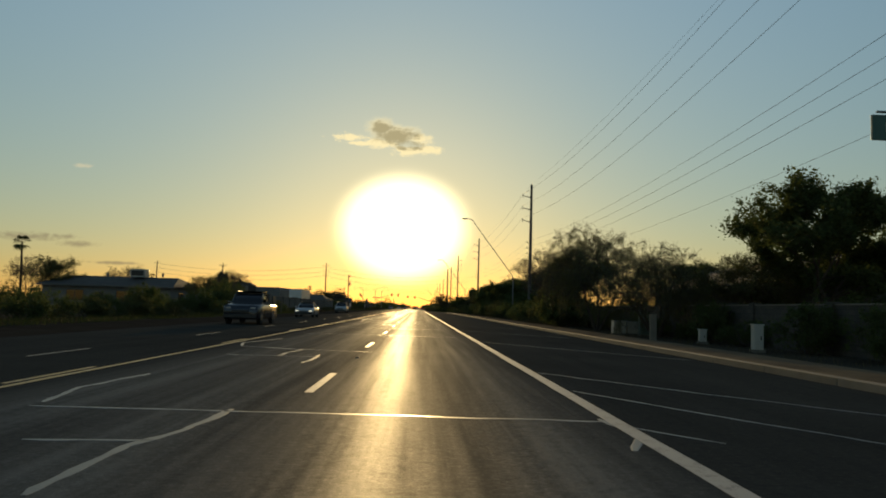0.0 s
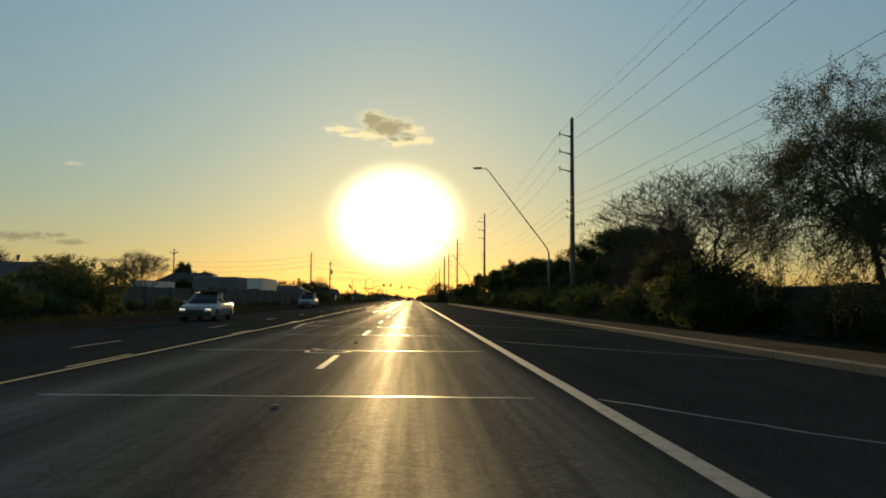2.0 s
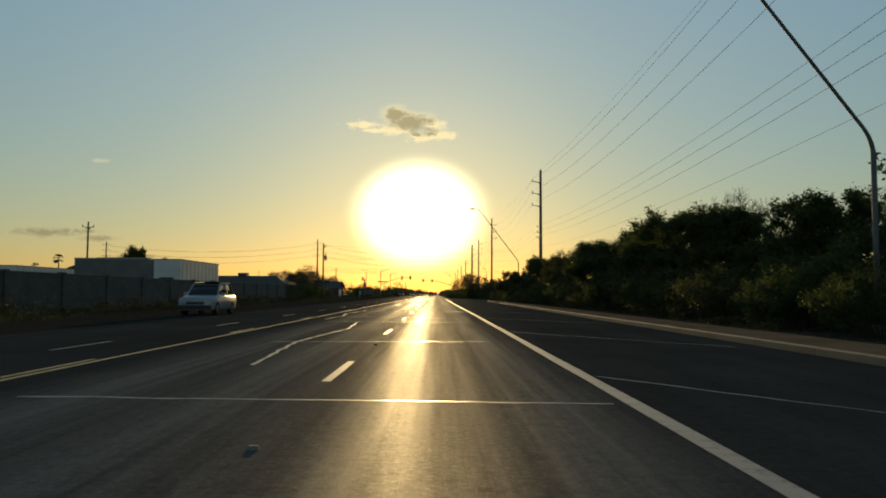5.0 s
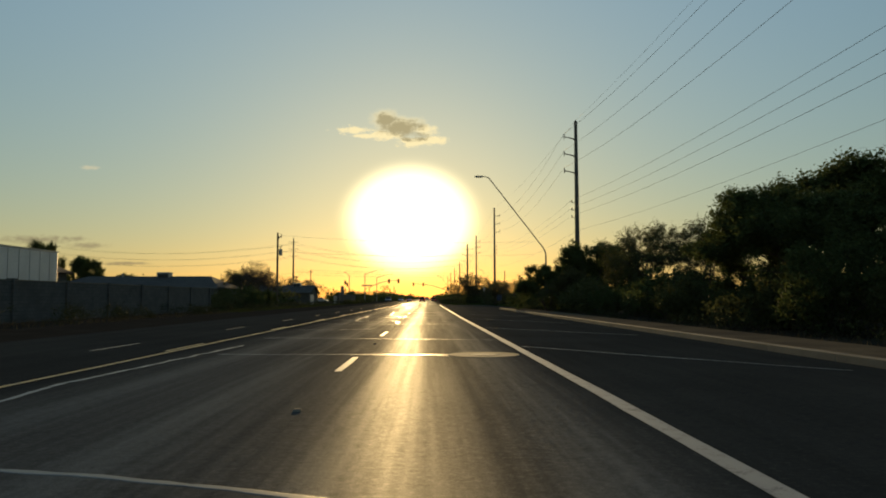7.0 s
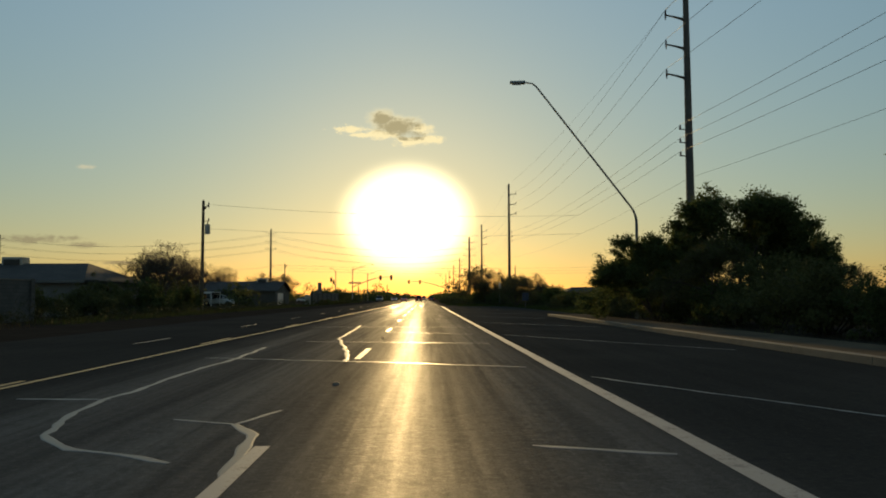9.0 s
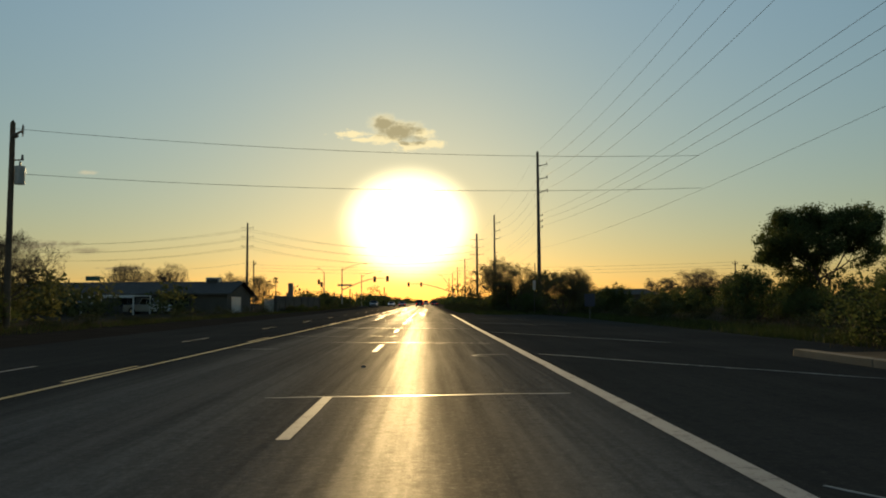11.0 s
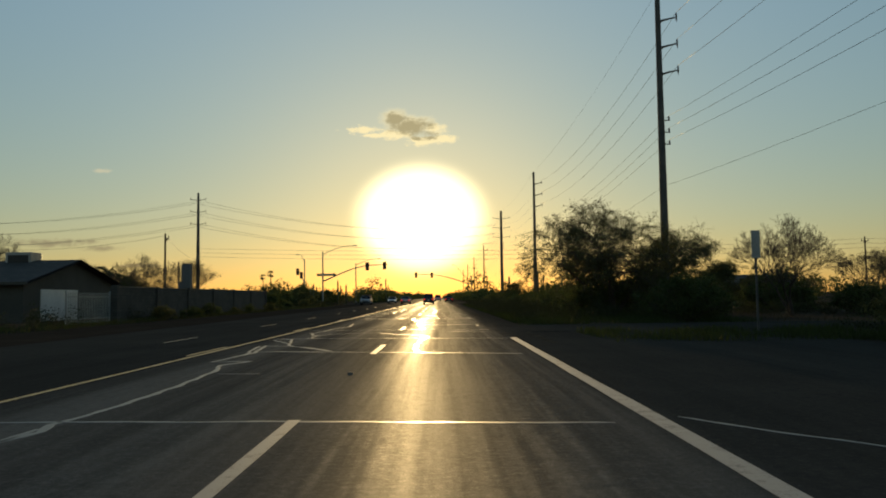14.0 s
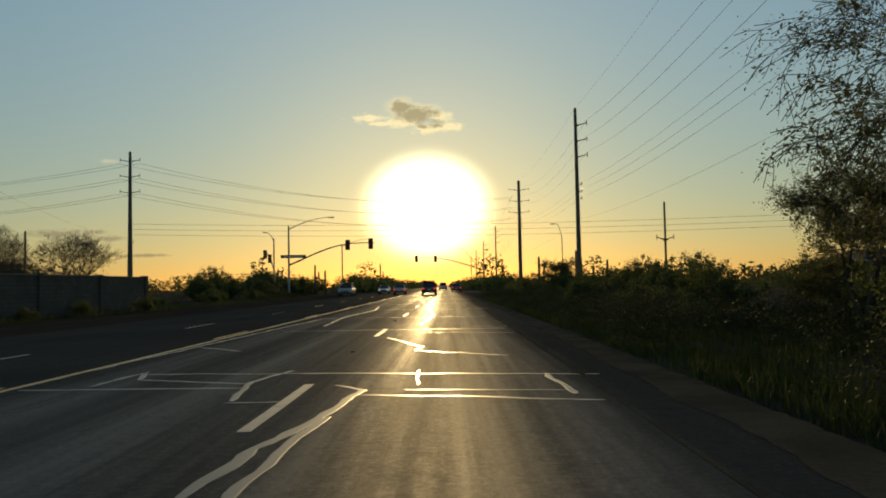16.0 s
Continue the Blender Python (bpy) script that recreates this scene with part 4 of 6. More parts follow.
house("house", -46, -30.5, 93, 105, 2.9, 4.15, "low dark-roofed house with a boxy roof cooler", hip=1.5, wall=STUCCO_GREY,
      windows=(("s", -43, -41, 1.0, 2.2), ("s", -37, -35, 1.0, 2.2), ("e", 96, 98, 1.0, 2.2)), doors=(("s", -39.6, -38.6, 0, 2.05),),
      cooler=(-36.2, 98, 5.1, 0.95), vents=((-33.4, 98.5, 4.7), (-40.5, 98.5, 4.6)))
house("house", -55.6, -42.8, 198, 209, 4.4, 6.6, "pale house with a wide hipped roof", hip=2.8,
      windows=(("s", -53, -51, 1.0, 2.2), ("s", -47, -45, 1.0, 2.2)), doors=(("s", -49.6, -48.6, 0, 2.05),), vents=((-49.0, 202.0, 6.5),))
house("house", -45, -25.5, 209, 221, 2.6, 4.1, "long low house with a dark hipped roof", hip=2.6, wall=STUCCO_GREY,
      windows=(("s", -43, -41, 0.9, 2.1), ("s", -31, -29, 0.9, 2.1), ("e", 212, 214, 0.9, 2.1)), doors=(("s", -38.5, -36, 0, 2.2),),
      cooler=(-33.4, 215, 4.55, 0.8), vents=((-38.5, 214.6, 4.4),))
house("house", -62, -26.2, 284.5, 297.5, 2.55, 4.25, "long dark-roofed house with a pale gabled end", wall=STUCCO,
      windows=(("s", -40, -38, 0.9, 2.1), ("s", -50, -48, 0.9, 2.1), ("s", -33.6, -31.2, 0.9, 2.1)), doors=(("s", -36, -34.9, 0, 2.05), ("e", 286.5, 291.5, 0, 2.1)),
      cooler=(-29.8, 291, 4.75, 0.9))
house("house", 17.2, 27, 38, 55, 2.7, 4.7, "stucco house with a pale gable edge behind a wall", along="y",
      windows=(("s", 19, 20.6, 0.9, 2.1), ("s", 23, 24.6, 0.9, 2.1)), vents=((21.5, 47, 5.0),))
house("house", 34, 45, 332, 342, 2.5, 3.65, "far low dark-roofed house across the scrubland", hip=2.0)


# ---- trailers and sheds on the left ----
def box_trailer(name, x0, x1, y0, y1, floor, top, label, mat=None):
    root = thing(name, Matrix(), label, "trailer")
    mat = mat or WHITE_METAL
    body = part("body", box(bmesh.new(), x0, x1, y0, y1, floor, top, bevel=0.06), mat, root)
    for y in np.arange(y0 + 0.6, y1 - 0.3, 1.2):
        part("seam", box(bmesh.new(), x1 + 0.002, x1 + 0.02, y, y + 0.03, floor + 0.1, top - 0.12), GALVANISED, body)
    bm = bmesh.new()
    box(bm, x0 - 0.02, x1 + 0.025, y0 - 0.02, y1 + 0.02, top - 0.10, top + 0.02)
    part("roof_rail", bm, GALVANISED, root)
    for y in (y1 - 2.2, y1 - 3.2):
        for x in (x0 + 0.12, x1 - 0.12):
            w = part("tyre", rod(bmesh.new(), (x - 0.12, y, 0.4), (x + 0.12, y, 0.4), 0.4, sides=18), RUBBER, root)
            part("rim", rod(bmesh.new(), (x - 0.125, y, 0.4), (x + 0.125, y, 0.4), 0.2, sides=12), GALVANISED, w)
    part("chassis", box(bmesh.new(), x0 + 0.3, x1 - 0.3, y0 + 0.2, y1 - 0.1, floor - 0.22, floor - 0.002), BLACK_PLASTIC, root)
    part("leg", box(bmesh.new(), x0 + 0.5, x1 - 0.5, y0 + 0.8, y0 + 0.95, 0.0 - 0.03, floor - 0.2), GALVANISED, root)
    w = part("window", box(bmesh.new(), x0 + 0.5, x1 - 0.6, y0 - 0.03, y0 - 0.004, floor + 1.1, floor + 1.9, bevel=0.01), GALVANISED, root)
    part("pane", box(bmesh.new(), x0 + 0.56, x1 - 0.66, y0 - 0.04, y0 - 0.032, floor + 1.16, floor + 1.84), GLASS_DARK, w)
    return root


box_trailer("caravan", -26.9, -24.4, 156.5, 169.0, 0.75, 4.35, "tall white caravan with plain metal sides behind a wall")
box_trailer("mobile_home", -37.5, -30.0, 163, 177, 0.7, 4.7, "grey-white mobile home with a dark window", STUCCO_GREY)
box_trailer("box_trailer", -50.2, -46.7, 168.5, 183.0, 0.7, 4.1, "long white box trailer with a bright end")

# a tall plain pylon beyond the wall
pylon = thing("pylon", Matrix.Translation((-20.4, 297.6, 0)), "tall grey rectangular pylon with a stepped side by the wall", "pylon")
part("shaft", box(bmesh.new(), -0.32, 0.34, -0.3, 0.3, -0.1, 4.15, bevel=0.02), STUCCO_GREY, pylon)
part("step", box(bmesh.new(), -0.62, -0.322, -0.3, 0.3, -0.1, 2.75, bevel=0.02), STUCCO_GREY, pylon)

# metal fence by the gabled house
fence = thing("picket_fence", Matrix.Translation((-19.8, 277.0, 0)), "dull white metal picket fence beside the house", "fence")
for k in range(26):
    part("picket", box(bmesh.new(), -0.015, 0.015, 0.2 * k - 0.015, 0.2 * k + 0.015, 0.05, 1.75), GALVANISED, fence)
for z in (0.3, 1.5):
    part("rail", box(bmesh.new(), 0.017, 0.047, -0.05, 5.1, z, z + 0.04), GALVANISED, fence)
for y in (-0.1, 5.2):
    part("post", box(bmesh.new(), -0.03, 0.03, y - 0.03, y + 0.03, -0.1, 1.85), GALVANISED, fence)

# ---- power poles and wires on the right ----
def power_pole(x, y, height, arms, side, pegs, label, r0=0.29, r1=0.165, mat=None, both=False, transformer=False):
    """A tall pole with davit arms and insulators; returns nothing, the wires are things of their own."""
    root = thing("utility_pole", Matrix.Translation((x, y, 0)), label, "utility pole", "power poles along the road")
    mat = mat or POLE_STEEL
    part("pole", rod(bmesh.new(), (0, 0, -0.2), (0, 0, height), r0, r1, 14), mat, root, smooth=False)
    part("pole_cap", rod(bmesh.new(), (0, 0, height), (0, 0, height + 0.12), r1 * 0.8, 0.03, 10), mat, root)
    for z, reach in arms:
        for s in ((side, -side) if both else (side,)):
            arm = pipe("arm", [(0.08 * s, 0, z - 0.28), (reach * 0.55 * s, 0, z - 0.12), (reach * s, 0, z)], [0.085, 0.06, 0.045], mat, root)
            part("arm_plate", rod(bmesh.new(), (0.05 * s, 0, z - 0.28), (0.26 * s, 0, z - 0.26), 0.16, 0.09, 8), mat, arm)
            bm = bmesh.new()
            for k in range(4):
                rod(bm, (reach * s, 0, z - 0.14 + 0.1 * k), (reach * s, 0, z - 0.09 + 0.1 * k), 0.075, 0.055, 10)
            rod(bm, (reach * s, 0, z - 0.3), (reach * s, 0, z + 0.3), 0.03)
            part("insulator", bm, PORCELAIN, arm, "brown porcelain insulator")
    for z in pegs:
        bm = rod(bmesh.new(), (0, 0, z), (0.55 * side, 0, z + 0.03), 0.035)
        peg = part("bracket", bm, mat, root)
        bm = rod(bmesh.new(), (0.52 * side, 0, z), (0.52 * side, 0, z + 0.28), 0.07, 0.045, 10)
        part("insulator", bm, PORCELAIN, peg)
    if transformer:
        c = part("transformer", rod(bmesh.new(), (0.42, 0, height - 3.1), (0.42, 0, height - 2.2), 0.24, sides=14), GALVANISED, root, "grey transformer can")
        part("bushing", rod(bmesh.new(), (0.42, 0, height - 2.2), (0.42, 0, height - 1.95), 0.05), PORCELAIN, c)
    return root


EAST = [(16.3, 22.0, -1, 0.0), (15.95, 109.2, -1, 0.0), (15.4, 197.5, -1, 0.1), (14.65, 286.4, 1, 1.6), (15.07, 356.0, 1, 1.1), (16.6, 437.5, 1, 4.2), (16.8, 520.0, 1, 0.6),
        (17.0, 604.0, 1, 0.5), (17.2, 690.0, 1, 0.5), (17.4, 780.0, 1, 0.5)]
ARMS = ((18.1, 1.25), (16.3, 1.25), (14.5, 1.25))
for x, y, side, more in EAST:
    twin = more > 4
    power_pole(x, y, 19.75 + more, ((22.1, 2.2), (19.6, 2.2), (17.1, 2.2)) if twin else [(z + more, r) for z, r in ARMS], side, [z + more for z in (11.1, 10.3, 9.5)],
               "tall slim steel power pole with short insulator arms" if y < 400 else "distant tall steel power pole with insulator arms", both=twin, r0=0.46 if twin else 0.29, r1=0.3 if twin else 0.165)


def wire(a, b, sag, radius, label, name="power_line"):
    t = np.linspace(0, 1, 25)[:, None]
    p = np.array(a) * (1 - t) + np.array(b) * t
    p[:, 2] -= (4 * sag * t * (1 - t))[:, 0]
    return tagged(pipe(name, p, radius, WIRE, sides=5), label, "power line", "overhead wires")


for (xa, ya, sa, ma), (xb, yb, sb, mb) in zip(EAST, EAST[1:]):
    if yb > 700:
        break
    wire((xa, ya, 19.85 + ma), (xb, yb, 19.85 + mb), 1.0, 0.008, "thin shield wire strung between pole tops")
    for z, reach in ARMS:
        wire((xa + reach * sa, ya, z + 0.32 + ma), (xb + reach * sb, yb, z + 0.32 + mb), 1.7, 0.012, "bare conductor strung between pole arms")
    for z in (11.4, 10.6, 9.8):
        wire((xa + 0.5 * sa, ya, z + ma), (xb + 0.5 * sb, yb, z + mb), 1.1, 0.010, "lower wire strung between poles")
    wire((xa, ya, 8.3), (xb, yb, 8.3), 0.9, 0.008, "low communication cable strung between poles")
wire((16.3, 22.0, 19.85), (16.6, -64.0, 19.85), 1.0, 0.008, "thin shield wire strung between pole tops")
# wires crossing the road to the left-hand pole
wire((-21.0, 223.7, 10.0), (15.0, 228.0, 9.4), 0.5, 0.011, "service wire crossing over the road")
wire((-21.0, 223.7, 7.75), (15.15, 228.0, 7.56), 0.45, 0.011, "service wire crossing over the road")
# lower brackets and a small antenna on one pole
bm = bmesh.new()
for k, (dx, z) in enumerate(((0.35, 8.0), (0.7, 8.25), (1.05, 8.1))):
    rod(bm, (dx, 0, z - 0.25), (dx, 0, z + 0.25), 0.03)
    rod(bm, (dx - 0.12, 0, z), (dx + 0.12, 0, z + 0.05), 0.025)
rod(bm, (0, 0, 8.1), (1.1, 0, 8.15), 0.03)
tagged(part("line_hardware", bm, GALVANISED), "curled metal hardware bolted to the power pole", "pole hardware").matrix_world = Matrix.Translation((16.15, 109.2, 0.75))

# poles on the left
power_pole(-50.3, 193.5, 11.2, ((10.6, 0.8),), 1, (), "wooden utility pole behind houses", 0.16, 0.11, POLE_WOOD, both=True)
power_pole(-21.0, 223.7, 10.3, ((9.9, 0.5),), 1, (8.4,), "wooden utility pole with a transformer can", 0.17, 0.12, POLE_WOOD, transformer=True)
power_pole(-47.6, 385.4, 22.4, ((21.2, 1.5), (18.8, 1.5), (16.4, 1.5)), 1, (8.6,), "tall steel power pole with paired arms", 0.42, 0.2, both=True)
power_pole(-138, 400, 21.9, ((20.9, 1.5), (18.6, 1.5), (16.3, 1.5)), 1, (), "far tall steel power pole with paired arms", 0.42, 0.2, both=True)
power_pole(-32.1, 325.0, 9.0, ((8.6, 0.4),), 1, (), "plain wooden utility pole behind the wall", 0.14, 0.10, POLE_WOOD)
power_pole(-31.9, 329.0, 5.9, (), 1, (), "short wooden pole behind the wall", 0.10, 0.08, POLE_WOOD)
power_pole(-58.0, 331.0, 8.2, (), 1, (), "short wooden utility pole among bare trees", 0.12, 0.09, POLE_WOOD)
power_pole(76.6, 372.0, 11.0, ((10.4, 0.6),), 1, (), "distant wooden utility pole over the scrub", 0.16, 0.12, POLE_WOOD, both=True)
power_pole(23.6, 352.0, 9.6, ((5.9, 0.9),), 1, (), "wooden pole with two small floodlights", 0.13, 0.10, POLE_WOOD, both=True)
for z, sag in ((20.6, 3.0), (18.3, 3.0), (16.0, 3.0)):
    for dx in (-1.5, 1.5):
        wire((-138 + dx, 400, z), (-47.6 + dx, 385.4, z), sag, 0.022, "bare conductor strung to the tall pole")
        wire((-47.6 + dx, 385.4, z), (15.0, 436.0 + dx, z - 0.5), sag, 0.022, "bare conductor crossing the junction")
for z in (10.4, 9.6, 8.8):
    wire((-47.6, 385.4, z + 1.0), (76.6, 372.0, z + 0.3), 1.2, 0.02, "low wire crossing the junction")
    wire((76.6, 372.0, z + 0.3), (190.0, 372.0, z + 0.3), 0.9, 0.02, "low wire over the scrubland")
wire((-58, 331, 8.0), (-32.1, 325.0, 8.8), 0.7, 0.016, "slack service wire between wooden poles")
wire((-32.1, 325.0, 8.8), (-47.6, 385.4, 9.2), 0.7, 0.016, "slack service wire between poles")


# ---- street lamps ----
def street_lamp(x, y, bend, reach, top, label):
    """A lamp whose upright bends over into a long straight arm leaning out across the road."""
    root = thing("street_lamp", Matrix.Translation((x, y, 0)), label, "street lamp", "leaning street lamps")
    part("base_plate", rod(bmesh.new(), (0, 0, -0.1), (0, 0, 0.35), 0.22, 0.19, 12), CONCRETE, root)
    s = np.linspace(0, 1, 7)
    curve = [(0, 0, 0.3), (0, 0, bend - 0.55)]
    end = np.array([-reach, 0, top - 0.25])
    knee = np.array([0, 0, bend])
    d = (end - knee) / np.linalg.norm(end - knee)
    for q in s:
        a, b = knee - np.array([0, 0, 0.55]), knee + d * 0.55
        curve.append(tuple((1 - q) ** 2 * a + 2 * q * (1 - q) * knee + q**2 * b))
    curve += [tuple(knee + (end - knee) * 0.6), tuple(end), tuple(end + np.array([-0.25, 0, 0.18])), tuple(end + np.array([-0.7, 0, 0.24]))]
    pipe("pole", curve, np.linspace(0.088, 0.042, len(curve)), LAMP_STEEL, root, sides=14)
    bm = box(bmesh.new(), -0.45, 0.45, -0.17, 0.17, -0.09, 0.08, bevel=0.05)
    for vert in bm.verts:
        if vert.co.x < 0:
            vert.co.z *= 0.75
            vert.co.y *= 0.9
    head = part("lamp_head", bm, GALVANISED, root, "flat grey lamp head", smooth=True)
    head.location = end + np.array([-1.1, 0, 0.24])
    lens = part("lens", box(bmesh.new(), -0.32, 0.2, -0.12, 0.12, -0.13, -0.092, bevel=0.01), CLEAR_LENS, head)
    return root


for x, y, reach, top in ((13.4, 108.4, 6.1, 14.35), (12.0, 197.0, 5.8, 13.9), (12.4, 530.0, 6.0, 13.6)):
    street_lamp(x, y, 6.1, reach, top, "grey street lamp with a long arm leaning over the road")


# ---- traffic signals at the junction ----
def signal_head(parent, x, y, z, facing=-1):
    """Three lenses with visors in a dark housing on a backplate."""
    head = part("signal_head", box(bmesh.new(), x - 0.18, x + 0.18, y - 0.12, y + 0.12, z - 0.55, z + 0.55, bevel=0.03), SIGNAL_YELLOW, parent)
    part("backplate", box(bmesh.new(), x - 0.32, x + 0.32, y + 0.125, y + 0.14, z - 0.72, z + 0.72), BLACK_PLASTIC, head)
    for k, mat in ((0.35, RED_LENS), (0.0, SIGNAL_YELLOW), (-0.35, SIGNAL_YELLOW)):
        part("lens", rod(bmesh.new(), (x, y - 0.125, z + k), (x, y - 0.15, z + k), 0.14, sides=14), mat, head)
        v, f = tube([(x, y - 0.15, z + k), (x, y - 0.36, z + k)], 0.16, 12)
        raw("visor", v, f[:-2], BLACK_PLASTIC, head)


def signal_mast(x, y, side, arm, heads, lamp, sign, label, reach=5.6):
    """A mast with a curved arm over the road, signal heads, and a lamp on a davit above."""
    root = thing("traffic_signal", Matrix.Translation((x, y, 0)), label, "traffic signal")
    part("base", rod(bmesh.new(), (0, 0, -0.1), (0, 0, 0.3), 0.32, 0.3, 12), CONCRETE, root)
    part("mast", rod(bmesh.new(), (0, 0, 0.25), (0, 0, 9.9 if lamp else 6.6), 0.17, 0.11, 12), GALVANISED, root)
    if arm:
        s = np.linspace(0, 1, 12)
        z = 4.4 + 2.9 * np.sin(np.pi / 2 * np.minimum(s * 1.25, 1.0)) ** 1.1
        path = np.stack([side * arm * s, 0 * s, z], -1)
        pipe("mast_arm", path, np.linspace(0.13, 0.06, 12), GALVANISED, root, sides=10)
    for hx in heads:
        zz = float(np.interp(abs(hx), arm * s, z))
        signal_head(root, hx, -0.22, zz - 0.15)
    if lamp:
        q = np.linspace(0, 1, 9)
        p = np.stack([side * reach * q, 0 * q, 9.4 + 1.55 * np.sin(q * np.pi / 2)], -1)
        pipe("lamp_arm", p, np.linspace(0.07, 0.035, 9), GALVANISED, root)
        part("lamp_head", box(bmesh.new(), side * (reach + 0.3) - 0.4, side * (reach + 0.3) + 0.4, -0.15, 0.15, 10.86, 11.02, bevel=0.04), GALVANISED, root)
    if sign:
        a, b, zz = sign
        board = part("street_sign", box(bmesh.new(), a, b, -0.16, -0.12, zz - 0.22, zz + 0.22, bevel=0.01), SIGN_GREEN, root, "green street name board")
        part("sign_text", box(bmesh.new(), a + 0.45, b - 0.45, -0.166, -0.161, zz - 0.09, zz + 0.09), SIGN_WHITE, board, "plain white lettering bar")
    return root


signal_mast(-21.6, 376.0, 1, 12.0, (8.2, 11.4), True, (-1.1, 2.4, 5.6), "traffic signal mast with two hanging heads and a lamp")
signal_mast(8.5, 438.0, -1, 15.4, (-10.6, -14.8), False, None, "far traffic signal mast reaching over the road")
signal_mast(-20.8, 424.0, 1, 0, (), True, None, "far tall lamp mast beyond the crossing")
signal_mast(-29.6, 402.0, -1, 1.6, (-1.5, -0.7), True, None, "side street traffic signal on a slim lamp mast", 1.2)
street_lamp(21.6, 410.0, 9.6, 0.6, 12.1, "slender distant street lamp beyond the scrub")

# the signal mast and name board passed at the start
first_mast = thing("street_sign_post", Matrix.Translation((9.55, 13.2, 0)), "tall grey post with a teal street name board", "street sign")
part("post", rod(bmesh.new(), (0, 0, -0.1), (0, 0, 7.2), 0.13, 0.09, 12), GALVANISED, first_mast)
part("base_plate", rod(bmesh.new(), (0, 0, -0.1), (0, 0, 0.25), 0.28, 0.26, 12), CONCRETE, first_mast)
board = part("name_board", box(bmesh.new(), -1.6, -0.14, -0.03, 0.03, 4.55, 5.02, bevel=0.012), SIGN_GREEN, first_mast, "teal name board")
part("sign_text", box(bmesh.new(), -1.35, -0.4, -0.036, -0.031, 4.70, 4.88), SIGN_WHITE, board, "plain white lettering bar")
part("bracket", rod(bmesh.new(), (-1.5, 0, 5.08), (0, 0, 5.08), 0.025), GALVANISED, first_mast)


# ---- signs, cabinets and posts ----
def cabinet(x, y, w, d, h, mat, label, cap=0.03):
    root = thing("utility_cabinet", Matrix.Translation((x, y, 0)), label, "utility cabinet", "utility boxes by the pavement")
    part("plinth", box(bmesh.new(), -w / 2 - 0.05, w / 2 + 0.05, -d / 2 - 0.05, d / 2 + 0.05, -0.1, 0.08), CONCRETE, root)
    body = part("body", box(bmesh.new(), -w / 2, w / 2, -d / 2, d / 2, 0.08, h, bevel=0.02), mat, root)
    part("lid", box(bmesh.new(), -w / 2 - cap, w / 2 + cap, -d / 2 - cap, d / 2 + cap, h + 0.002, h + 0.05, bevel=0.012), mat, root)
    door = part("door", box(bmesh.new(), -w / 2 + 0.05, w / 2 - 0.05, -d / 2 - 0.012, -d / 2 - 0.002, 0.14, h - 0.06), mat, root)
    part("handle", box(bmesh.new(), w / 2 - 0.12, w / 2 - 0.09, -d / 2 - 0.03, -d / 2 - 0.013, h * 0.45, h * 0.6), CHROME, door)
    return root


cabinet(12.1, 27.0, 0.34, 0.3, 0.95, CABINET, "pale metal utility pedestal on dirt")
cabinet(12.6, 33.6, 0.3, 0.25, 0.6, CABINET, "small pale utility pedestal on dirt")
cabinet(11.65, 44.2, 0.75, 0.6, 0.78, CABINET, "low cream utility box beside the pavement")
cabinet(12.5, 44.4, 0.75, 0.6, 0.72, CABINET, "low cream utility box beside another")
cabinet(12.75, 42.9, 0.55, 0.45, 1.2, CABINET_GREEN, "grey-green upright utility cabinet")
post = thing("post", Matrix.Translation((11.1, 36.0, 0)), "square grey concrete post beside the pavement", "post")
part("shaft", box(bmesh.new(), -0.14, 0.14, -0.14, 0.14, -0.1, 1.2, bevel=0.02), CONCRETE, post)
part("shaft_cap", box(bmesh.new(), -0.17, 0.17, -0.17, 0.17, 1.202, 1.25, bevel=0.02), CONCRETE, post)


def sign(name, x, y, w, z0, z1, mat, label, posts=(0,), turn=0.0, bars_at=()):
    root = thing(name, pose(x, y, 0, 0, 0, turn), label, "sign")
    for p in posts:
        part("post", box(bmesh.new(), p - 0.03, p + 0.03, -0.03, 0.03, -0.1, z1 - 0.05), POLE_STEEL, root)
    plate = part("plate", box(bmesh.new(), -w / 2, w / 2, -0.055, -0.035, z0, z1, bevel=0.008), mat, root)
    for a, b, c, d in bars_at:
        part("sign_text", box(bmesh.new(), a, b, -0.06, -0.056, c, d), SIGN_WHITE, plate, "plain white lettering bar")
    return root


sign("information_sign", 11.2, 239.9, 0.75, 0.85, 1.75, SIGN_BLUE, "blue information board on a post in weeds", (0,))
sign("marker_sign", 10.5, 262.6, 0.30, 2.41, 3.35, GALVANISED, "narrow pale grey marker board on a tall post")
sign("junction_sign", -44.6, 291.0 - 4, 1.9, 4.35, 4.95, SIGN_GREEN, "green board on a post above a smaller white one")
mail = thing("mailbox", Matrix.Translation((-17.6, 96.4, 0)), "grey metal mailbox on a thin post beside the road", "mailbox")
part("post", box(bmesh.new(), -0.04, 0.04, -0.04, 0.04, -0.1, 1.12), POLE_STEEL, mail)
part("box", box(bmesh.new(), -0.28, 0.14, -0.1, 0.1, 1.12, 1.32, bevel=0.03), POLE_STEEL, mail)


# ---- vehicles ----
def loft(sections):
    """A closed skin through equal rings of points."""
    n = len(sections[0])
    verts = [p for s in sections for p in s]
    faces = [[i * n + k, i * n + (k + 1) % n, (i + 1) * n + (k + 1) % n, (i + 1) * n + k] for i in range(len(sections) - 1) for k in range(n)]
    faces += [list(range(n))[::-1], [(len(sections) - 1) * n + k for k in range(n)]]
    return verts, faces


